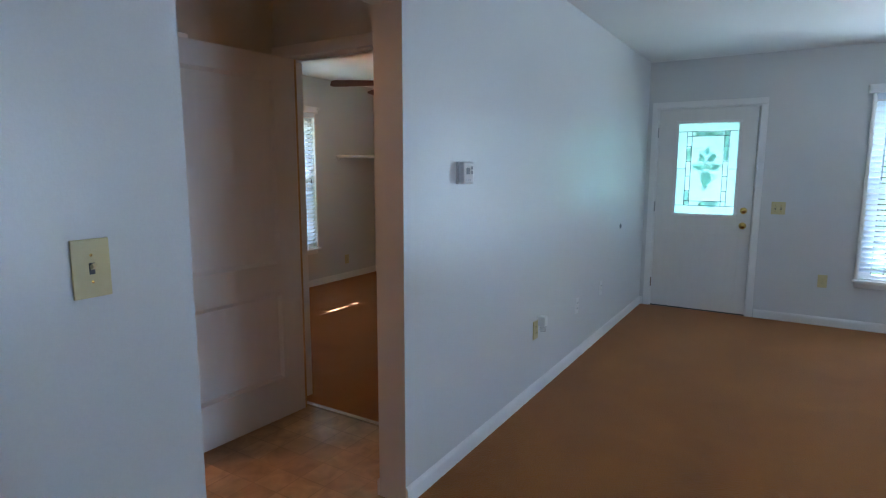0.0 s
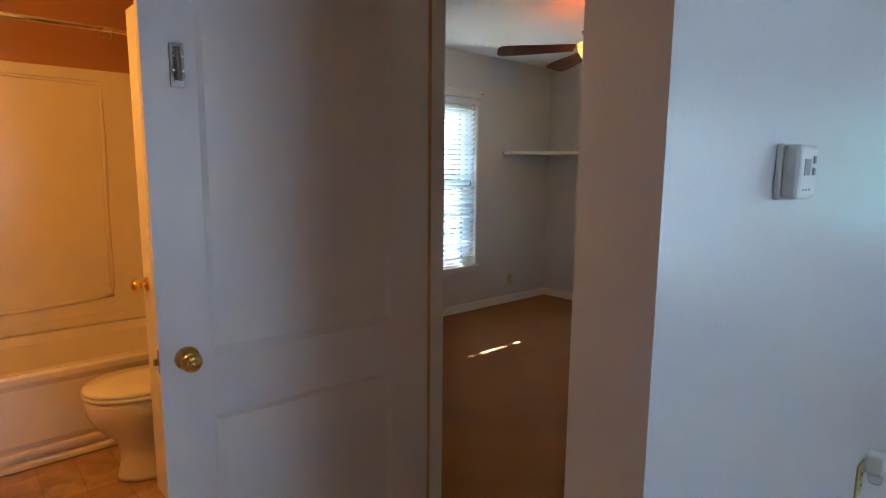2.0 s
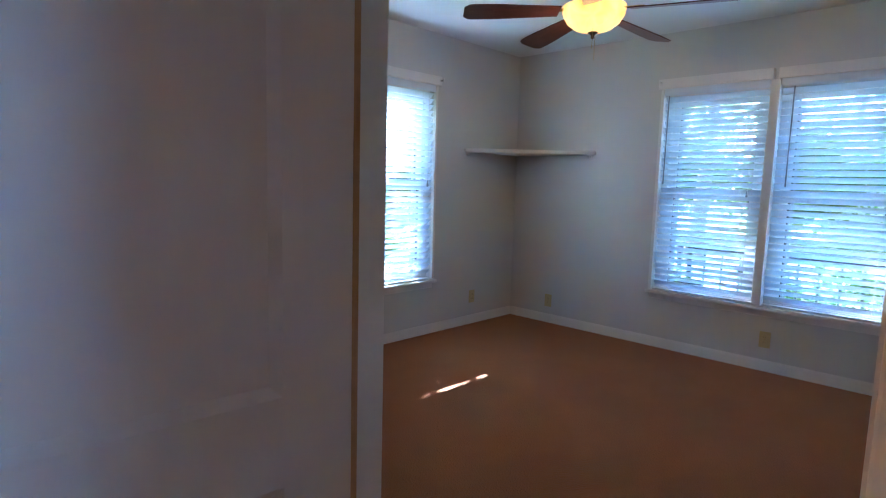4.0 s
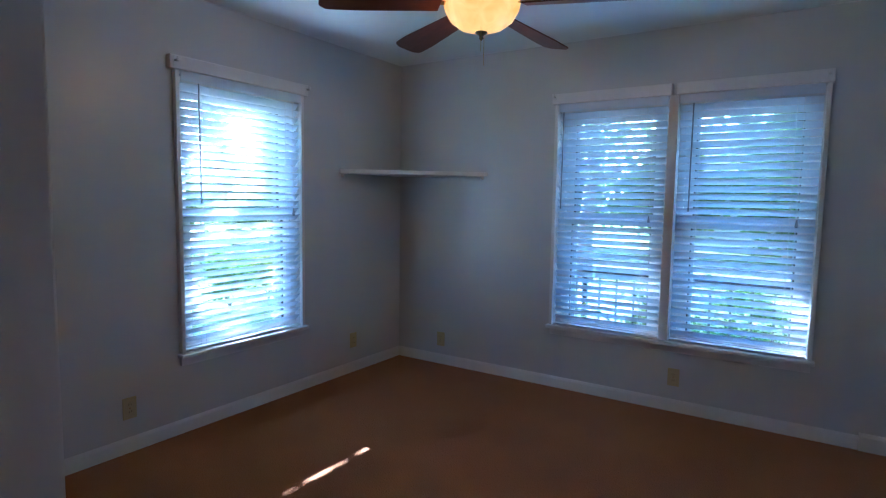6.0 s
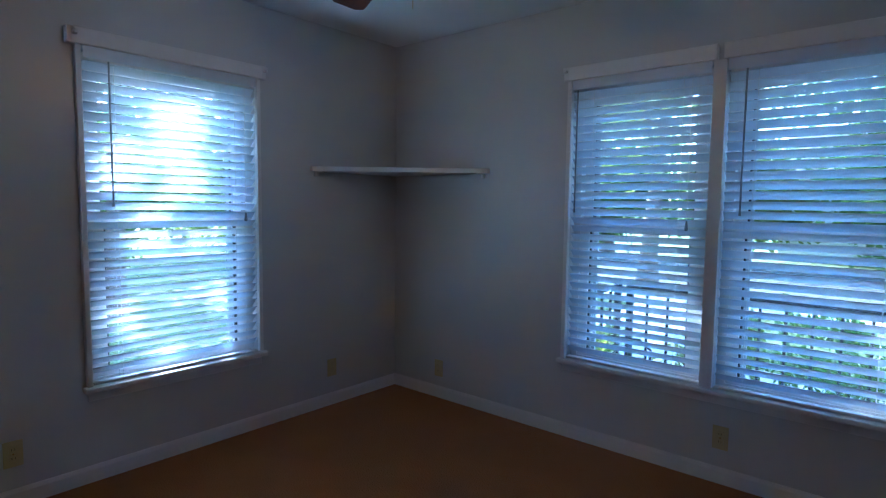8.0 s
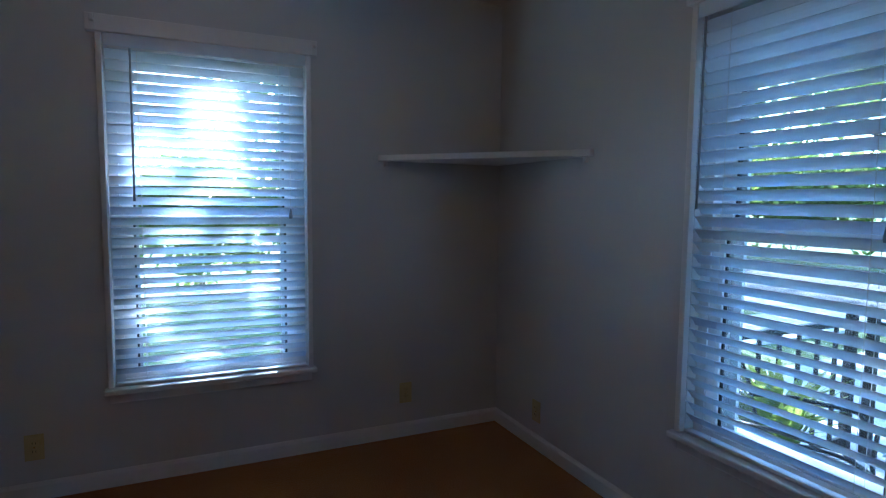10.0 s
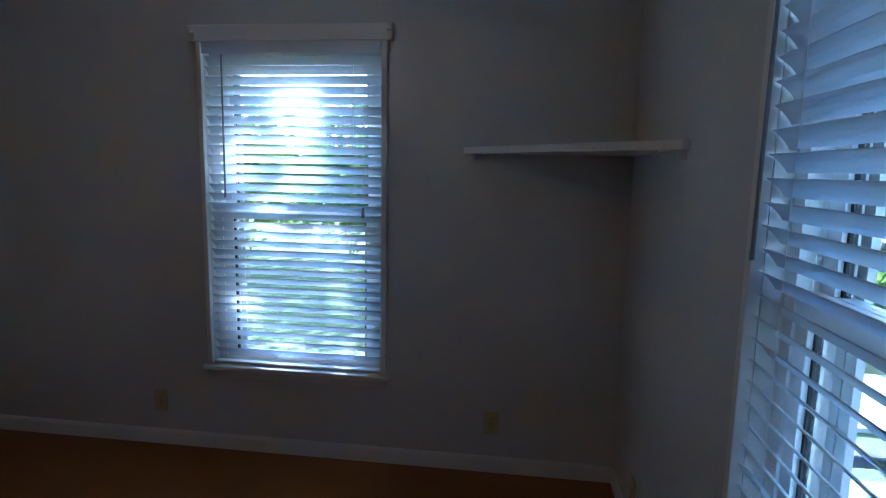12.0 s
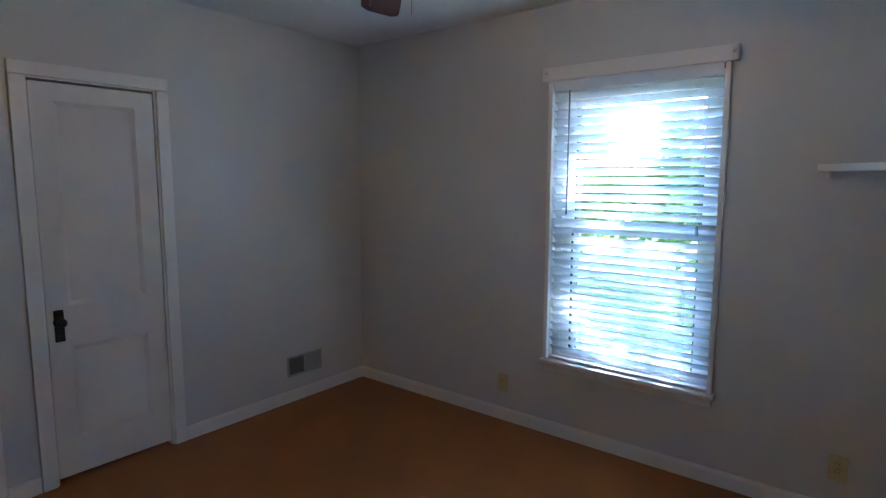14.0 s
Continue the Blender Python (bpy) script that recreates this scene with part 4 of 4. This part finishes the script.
loops = [rounded(TX0, TX1, TY0 + 0.03, TY1, 0.01, 0.0), rounded(TX0, TX1, TY0 + 0.03, TY1, 0.01, 0.09), rounded(TX0, TX1, TY0 + 0.012, TY1, 0.012, 0.12), rounded(TX0, TX1, TY0 + 0.012, TY1, 0.012, TZ - 0.07),
         rounded(TX0, TX1, TY0, TY1, 0.015, TZ - 0.04), rounded(TX0, TX1, TY0, TY1, 0.015, TZ - 0.012), rounded(TX0 + 0.01, TX1 - 0.01, TY0 + 0.012, TY1 - 0.01, 0.02, TZ),
         rounded(TX0 + 0.09, TX1 - 0.09, TY0 + 0.08, TY1 - 0.06, 0.10, TZ - 0.004), rounded(TX0 + 0.12, TX1 - 0.12, TY0 + 0.10, TY1 - 0.08, 0.12, TZ - 0.05), rounded(TX0 + 0.2, TX1 - 0.2, TY0 + 0.14, TY1 - 0.12, 0.12, 0.12)]
vl = [[bm.verts.new(p) for p in lp] for lp in loops]
for a, b in zip(vl, vl[1:]):
    for k in range(len(a)):
        bm.faces.new((a[k], a[(k + 1) % len(a)], b[(k + 1) % len(a)], b[k]))
bm.faces.new(vl[-1])
bmesh.ops.recalc_face_normals(bm, faces=bm.faces[:])
part("basin", bm, ACRYLIC, tub, smooth=False)
part("apron_ridge", box(TX0, TX1, TY0 + 0.006, TY0 + 0.031, 0.055, 0.085, 0.008), ACRYLIC, tub)
part("apron_foot", box(TX0, TX1, TY0 - 0.004, TY0 + 0.031, 0.0, 0.03, 0.006), ACRYLIC, tub)

sur = thing("tub_surround", pose(0, 0, 0), "cream plastic tub surround with a moulded panel", "tub surround", kind="structure")
part("back_panel", box(TX0, TX1, -0.046, -0.0215, TZ + 0.002, 1.975, 0.006), ACRYLIC, sur)
part("end_panel", box(TX1 - 0.03, TX1 + 0.003, TY0, -0.047, TZ + 0.002, 1.975, 0.006), ACRYLIC, sur)
part("lower_ledge", box(TX0, TX1 - 0.031, -0.062, -0.0465, TZ + 0.002, 0.515, 0.004), ACRYLIC, sur)
mould = bmesh.new()
prev = None
px0, px1, pz0, pz1 = -5.55, -4.335, 0.605, 1.90
path = []
for k in range(13):
    u = k / 12
    path.append((px0 + (px1 - px0) * u, pz0 - 0.035 * math.sin(math.pi * u) + 0.02))
path += [(px1, pz0 + 0.06), (px1 + 0.0, 1.2), (px1 + 0.012, 1.6), (px1 + 0.012, pz1), (px0, pz1 + 0.005), (px0, pz0 + 0.05)]
add_tube(mould, [(x, -0.046, z) for x, z in path] + [(path[0][0], -0.046, path[0][1])], 0.012, 8)
part("panel_moulding", mould, ACRYLIC, sur, smooth=True)

rod = thing("shower_rod", pose(0, 0, 0), "chrome shower curtain rod with two bare rings", "shower rod")
part("rod", tube([(-5.829, -0.86, 2.05), (-4.001, -0.86, 2.05)], 0.0125, 14), CHROME, rod, smooth=True)
for x in (-4.42, -4.45):
    ring = bmesh.new()
    add_tube(ring, [(x, -0.86 + 0.022 * math.cos(t), 2.037 + 0.026 * math.sin(t)) for t in (2 * math.pi * k / 16 for k in range(17))], 0.0018, 5)
    part("curtain_ring", ring, CHROME, rod)

toilet = thing("toilet", pose(-4.012, -1.2, 0, 0, 0, 180) @ Matrix.Diagonal((1, 1, 1.06, 1)), "white porcelain toilet with its lid down", "toilet")


def oval(cx, rx, ry, z, n=28, nose=0.0):
    return [(cx + rx * math.cos(a) * (1 + nose * max(0, math.cos(a))), ry * math.sin(a), z) for a in (2 * math.pi * k / n for k in range(n))]


def loft(loops, cap=True):
    bm = bmesh.new()
    vs = [[bm.verts.new(p) for p in lp] for lp in loops]
    for a, b in zip(vs, vs[1:]):
        for k in range(len(a)):
            bm.faces.new((a[k], a[(k + 1) % len(a)], b[(k + 1) % len(a)], b[k]))
    if cap:
        bm.faces.new(vs[0])
        bm.faces.new(vs[-1])
    bmesh.ops.recalc_face_normals(bm, faces=bm.faces[:])
    return bm


part("bowl", loft([oval(0.36, 0.22, 0.115, 0.0), oval(0.36, 0.218, 0.112, 0.02), oval(0.37, 0.19, 0.095, 0.09), oval(0.385, 0.19, 0.10, 0.17), oval(0.42, 0.22, 0.14, 0.24), oval(0.445, 0.235, 0.172, 0.31), oval(0.45, 0.24, 0.18, 0.365), oval(0.45, 0.235, 0.176, 0.385)]), PORCELAIN, toilet, smooth=True)
part("seat", loft([oval(0.45, 0.24, 0.185, 0.386), oval(0.45, 0.247, 0.19, 0.394), oval(0.45, 0.245, 0.188, 0.404)]), PORCELAIN, toilet, smooth=True)
part("lid", loft([oval(0.45, 0.243, 0.187, 0.408), oval(0.45, 0.248, 0.191, 0.416), oval(0.45, 0.235, 0.178, 0.427), oval(0.45, 0.12, 0.09, 0.432)]), PORCELAIN, toilet, smooth=True)
part("tank", box(0.012, 0.20, -0.22, 0.22, 0.37, 0.70, 0.02), PORCELAIN, toilet)
part("tank_lid", box(0.006, 0.21, -0.23, 0.23, 0.7005, 0.735, 0.01), PORCELAIN, toilet)
part("pedestal_back", box(0.03, 0.22, -0.09, 0.09, 0.0, 0.369, 0.02), PORCELAIN, toilet)
part("flush_handle", tube([(0.205, 0.15, 0.64), (0.225, 0.15, 0.64), (0.228, 0.09, 0.635)], 0.007, 8), CHROME, toilet)

# ---- outside ----
GZ = -0.5
ground = tagged(part("ground", box(-400, 400, -400, 400, GZ - 0.3, GZ), GRASS), "green lawn round the house", "ground", kind="structure")
slab("porch_floor", 0.16, 2.3, -6.2, -0.75, GZ, -0.25, CONCRETE, "grey concrete porch floor", "porch")
slab("porch_apron", 0.25, 7.6, -0.70, 1.1, GZ, GZ + 0.04, CONCRETE, "pale concrete apron beside the porch", "apron")
slab("driveway", 0.25, 7.6, 1.95, 3.3, GZ, GZ + 0.04, CONCRETE, "pale concrete drive across the side lawn", "driveway")
slab("front_walk", 2.75, 4.1, -9.0, -0.72, GZ, GZ + 0.04, CONCRETE, "pale concrete walk in front of the porch", "walk")
slab("pavement", 7.7, 9.0, -60, 60, GZ, GZ + 0.05, CONCRETE, "pale concrete pavement across the lawn", "pavement")
slab("road", 9.6, 16.0, -200, 200, GZ, GZ + 0.02, ASPHALT, "grey asphalt road in front of the house", "road")
# unseen roof; its reach is chosen to dim the east windows and door
slab("roof_overhang", -9.0, 1.2, -8.6, 0.75, H + 0.16, H + 0.30, ROOFM, "unseen dark shingled roof, its overhang set to shade the east wall", "roof")

bal = bpy.data.meshes.new("baluster")
bm = box(-0.010, 0.010, -0.010, 0.010, 0.0, 0.74)
bm.to_mesh(bal)
bm.free()
bal.materials.append(IRON)


def railing(x, y, length, turn, label):
    """Rails, posts and balusters along the local x, standing on the porch floor."""
    ob = thing("porch_railing", pose(x, y, -0.25, 0, 0, turn), label, "railing", "porch railings")
    part("top_rail", box(0, length, -0.022, 0.022, 0.84, 0.88, 0.006), IRON, ob)
    part("bottom_rail", box(0, length, -0.016, 0.016, 0.07, 0.10, 0.004), IRON, ob)
    n = int(length / 0.18)
    for k in range(1, n):
        shared("baluster", bal, ob, pose(length * k / n, 0, 0.10))
    for u in (0.02, length - 0.02):
        part("post", box(u - 0.028, u + 0.028, -0.028, 0.028, 0.0, 0.93, 0.006), IRON, ob)


railing(0.19, -0.82, 1.98, 0, "black metal railing at the porch end")
railing(2.2, -6.1, 5.2, 90, "black metal railing along the porch edge")

pot = thing("potted_plant", pose(1.16, -1.03, -0.25), "green leafy plant in a grey pot on the porch", "potted plant")
part("pot", lathe([(0, 0), (0.11, 0), (0.15, 0.24), (0.165, 0.25), (0.165, 0.28), (0.145, 0.28), (0.14, 0.24), (0, 0.24)]), GREYPL, pot, smooth=True)
bm = bmesh.new()
rng = random.Random(31)
for k in range(70):
    a, h = rng.uniform(0, 6.28), rng.uniform(0.15, 0.5)
    base = Vector((0.05 * math.cos(a), 0.05 * math.sin(a), 0.25))
    out = Vector((math.cos(a), math.sin(a), 0))
    side = Vector((-math.sin(a), math.cos(a), 0)) * 0.028
    p1, p2 = base + out * 0.1 + Vector((0, 0, h * 0.7)), base + out * (0.2 + 0.2 * h) + Vector((0, 0, h))
    v = [bm.verts.new(q) for q in (base, p1 + side, p2, p1 - side)]
    bm.faces.new(v)
part("leaves", bm, LEAF2, pot)

chair = thing("patio_chair", pose(0.80, -1.42, -0.25, 0, 0, 294), "black wire mesh patio chair on the porch", "chair")
seat = bmesh.new()
for k in range(21):
    t = -0.24 + 0.024 * k
    half = 0.235 * math.sqrt(1 - (t / 0.26) ** 2) + 0.01
    add_tube(seat, [(t, -half, 0.42), (t, -half / 2, 0.405), (t, half / 2, 0.405), (t, half, 0.42)], 0.0018, 4)
    add_tube(seat, [(-half, t, 0.42), (-half / 2, t, 0.405), (half / 2, t, 0.405), (half, t, 0.42)], 0.0018, 4)
part("seat", seat, IRON, chair)
part("seat_rim", tube([(0.245 * math.cos(2 * math.pi * k / 24), 0.245 * math.sin(2 * math.pi * k / 24), 0.42) for k in range(25)], 0.010, 8), IRON, chair, smooth=True)
back = bmesh.new()
for k in range(17):
    t = -0.2 + 0.025 * k
    top = 0.88 - 2.2 * t * t
    add_tube(back, [(-0.24, t * 0.75, 0.43), (-0.29, t, 0.65), (-0.33, t, top)], 0.0018, 4)
for k in range(15):
    z = 0.46 + 0.026 * k
    w = 0.2 if z < 0.72 else 0.2 - 1.3 * (z - 0.72) ** 1.5
    add_tube(back, [(-0.25 - 0.19 * (z - 0.43), -w, z), (-0.28 - 0.19 * (z - 0.43), 0, z), (-0.25 - 0.19 * (z - 0.43), w, z)], 0.0018, 4)
part("backrest", back, IRON, chair)
part("back_frame", tube([(-0.24, -0.22, 0.42), (-0.30, -0.23, 0.68), (-0.335, -0.14, 0.86), (-0.34, 0, 0.91), (-0.335, 0.14, 0.86), (-0.30, 0.23, 0.68), (-0.24, 0.22, 0.42)], 0.011, 8), IRON, chair, smooth=True)
for s in (-1, 1):
    part("armrest", tube([(-0.29, s * 0.23, 0.63), (-0.1, s * 0.27, 0.645), (0.15, s * 0.28, 0.63), (0.23, s * 0.27, 0.56), (0.22, s * 0.25, 0.42)], 0.011, 8), IRON, chair, smooth=True)
    for x in (-0.22, 0.22):
        part("leg", tube([(x, s * 0.23, 0.42), (x * 1.15, s * 0.25, 0.0)], 0.011, 8), IRON, chair, smooth=True)


def leaf_cloud(bm, rng, center, radius, count, size, flat=0.8, sun_gaps=()):
    """Many small leaves in uneven clumps, none near the sun lines that are to stay open."""
    clumps = []
    for _ in range(max(6, count // 90)):
        d = Vector((rng.gauss(0, 1), rng.gauss(0, 1), rng.gauss(0, flat)))
        d.normalize()
        clumps.append((d * radius * rng.uniform(0.35, 1.0), radius * rng.uniform(0.14, 0.30)))
    for _ in range(count):
        c, r = clumps[rng.randrange(len(clumps))]
        p = center + c + Vector((rng.gauss(0, r), rng.gauss(0, r), rng.gauss(0, r * 0.7)))
        if any((p - q - SUN_DIR * (p - q).dot(SUN_DIR)).length < wide for q, wide in sun_gaps):
            continue
        n = Vector((rng.gauss(0, 1), rng.gauss(0, 1), rng.gauss(0.5, 1))).normalized()
        t = n.orthogonal().normalized()
        b = n.cross(t)
        s = size * rng.uniform(0.6, 1.3)
        bm.faces.new([bm.verts.new(p + v) for v in (t * s, b * s * 0.5 + n * s * 0.1, -t * s, -b * s * 0.5 + n * s * 0.1)])


def tree(x, y, height, crown, seed, label, leaves=4200, size=0.09, mat=None, sun_gaps=()):
    rng = random.Random(seed)
    ob = thing("tree", pose(x, y, GZ), label, "tree", "trees round the house")
    bm = bmesh.new()
    base = height * 0.42
    pts, r0 = [], height * 0.028
    top = Vector((rng.uniform(-0.4, 0.4), rng.uniform(-0.4, 0.4), height * 0.8))
    for k in range(9):
        u = k / 8
        pts.append((top * u) + Vector((0.12 * math.sin(3 * u + seed), 0.12 * math.cos(4 * u + seed), 0)) * u)
    for i in range(8):
        a, b = pts[i], pts[i + 1]
        ra, rb = r0 * (1 - 0.85 * i / 8) * (1.35 if i == 0 else 1), r0 * (1 - 0.85 * (i + 1) / 8)
        va = [bm.verts.new(a + ra * Vector((math.cos(t), math.sin(t), 0))) for t in (2 * math.pi * k / 10 for k in range(10))]
        vb = [bm.verts.new(b + rb * Vector((math.cos(t), math.sin(t), 0))) for t in (2 * math.pi * k / 10 for k in range(10))]
        for k in range(10):
            bm.faces.new((va[k], va[(k + 1) % 10], vb[(k + 1) % 10], vb[k]))
    part("trunk", bm, BARK, ob, smooth=True)
    for k in range(7):
        u = rng.uniform(0.45, 0.9)
        a = pts[int(u * 8)]
        d = Vector((math.cos(k * 0.9 + seed), math.sin(k * 0.9 + seed), rng.uniform(0.25, 0.8)))
        part("limb", tube([a, a + d * crown * 0.45 + Vector((0, 0, 0.1)), a + d * crown * 0.9], r0 * 0.22, 6), BARK, ob)
    bm = bmesh.new()
    leaf_cloud(bm, rng, Vector((top.x * 0.8, top.y * 0.8, base + (height - base) * 0.52)), crown, leaves, size, sun_gaps=[(Vector(q) - Vector((x, y, GZ)), wide) for q, wide in sun_gaps])
    part("crown", bm, mat or LEAF, ob)
    return ob


# added to shade this window; openings towards the sun shape its bright patches
tree(0.3, 6.6, 6.6, 2.2, 2, "added leafy green tree that dapples sun on the bedroom window", 9000, 0.10, sun_gaps=[((-1.60, 0, 1.72), 0.16), ((-1.86, 0, 1.50), 0.14), ((-1.55, 0, 1.46), 0.14), ((-1.75, 0, 1.20), 0.13), ((-1.44, 0, 1.14), 0.12), ((-1.90, 0, 0.72), 0.11), ((-1.42, 0, 0.82), 0.10), ((-1.85, 0, 0.50), 0.06), ((-1.75, 0, 0.50), 0.08), ((-1.63, 0, 0.50), 0.08), ((-1.52, 0, 0.50), 0.06), ((-1.31, 0, 0.50), 0.08), ((-1.24, 0, 0.50), 0.06)])
tree(-10.5, 9.5, 7.5, 2.6, 4, "leafy green tree in the side yard", 3600, 0.12, LEAF2)
tree(5.4, 4.7, 6.0, 2.6, 21, "leafy green tree beside the drive", 5200, 0.12, LEAF2)
tree(10.5, 14.0, 7.0, 2.7, 6, "leafy green tree in the side yard", 3600, 0.12)
tree(9.0, 1.5, 7.5, 2.8, 7, "leafy green street tree beyond the porch", 4200, 0.12, LEAF2)
tree(8.8, -5.8, 7.0, 2.6, 9, "leafy green street tree beyond the porch", 4200, 0.12)
tree(18.5, -2.5, 9.0, 3.6, 12, "tall green tree across the road", 4200, 0.16)
tree(18.0, 6.5, 9.0, 3.6, 13, "tall green tree across the road", 4200, 0.16, LEAF2)
tree(19.0, -11.0, 9.0, 3.6, 14, "tall green tree across the road", 4200, 0.16)


def shrub(x, y, r, seed, label, z=GZ, leaves=1300, size=0.045):
    rng = random.Random(seed)
    ob = thing("shrub", pose(x, y, z), label, "shrub", "shrubs")
    stems = bmesh.new()
    for k in range(5):
        a = k * 1.3 + seed
        add_tube(stems, [(0, 0, 0), (0.3 * r * math.cos(a), 0.3 * r * math.sin(a), r * 0.9)], 0.012, 5)
    part("stems", stems, BARK, ob)
    bm = bmesh.new()
    leaf_cloud(bm, rng, Vector((0, 0, r * 0.95)), r * 0.8, leaves, size)
    part("foliage", bm, LEAF2 if seed % 2 else LEAF, ob)


shrub(2.62, -1.6, 0.55, 21, "green shrub beside the porch railing")
shrub(2.8, -2.6, 0.6, 22, "green shrub beside the porch railing")
shrub(2.75, -4.2, 0.55, 23, "green shrub beside the porch railing")
for k in range(7):
    shrub(1.9 + 0.95 * k, 5.0 + 0.25 * math.sin(2.3 * k), 0.55 + 0.08 * math.sin(1.9 * k), 60 + k, "green shrub in a row beyond the drive", leaves=1600, size=0.055)
shrub(-3.3, 1.6, 0.5, 24, "green shrub under the bedroom window")

# row added to keep sun off the lawn seen through the north blind
for k in range(5):
    shrub(-9.5 + 2.7 * k, 9.6 + 0.4 * math.sin(2.1 * k), 1.95 + 0.15 * math.sin(1.7 * k), 40 + k, "tall green hedge shrub added to shade the side lawn", leaves=4200, size=0.12)

for k in range(6):
    shrub(4.0 + 3.1 * k, 16.5 + 0.4 * math.sin(1.9 * k), 2.5 + 0.2 * math.sin(1.7 * k), 100 + k, "tall green hedge shrub at the end of the side lawn", leaves=4200, size=0.16)
for k in range(10):
    shrub(17.4 + 0.5 * math.sin(1.3 * k), -19.0 + 4.1 * k, 2.5 + 0.3 * math.sin(2.2 * k), 80 + k, "tall green hedge shrub across the road", leaves=4200, size=0.17)


def house(x, y, w, d, h, label):
    """A far single-storey house with a gable roof."""
    ob = thing("neighbour_house", pose(x, y, GZ), label, "house")
    part("wall", box(-d / 2, d / 2, -w / 2, w / 2, 0, h), SIDING, ob)
    bm = bmesh.new()
    o = 0.4
    v = [bm.verts.new(p) for p in ((-d / 2 - o, -w / 2 - o, h), (d / 2 + o, -w / 2 - o, h), (0, -w / 2 - o, h + d * 0.28), (-d / 2 - o, w / 2 + o, h), (d / 2 + o, w / 2 + o, h), (0, w / 2 + o, h + d * 0.28))]
    for f in ((0, 1, 2), (5, 4, 3), (0, 2, 5, 3), (1, 4, 5, 2), (0, 3, 4, 1)):
        bm.faces.new([v[i] for i in f])
    bmesh.ops.recalc_face_normals(bm, faces=bm.faces[:])
    part("roof", bm, ROOFM, ob)
    for k in (-0.3, 0.05, 0.32):
        wdw = part("window", box(-d / 2 - 0.03, -d / 2 + 0.02, w * k - 0.5, w * k + 0.5, 0.9, 2.1, 0.01), TRIM, ob)
        part("pane", box(-d / 2 - 0.036, -d / 2 - 0.0305, w * k - 0.42, w * k + 0.42, 0.98, 2.02), DARK, wdw)


house(24.0, -5.0, 12.0, 8.0, 2.8, "white sided house across the road")
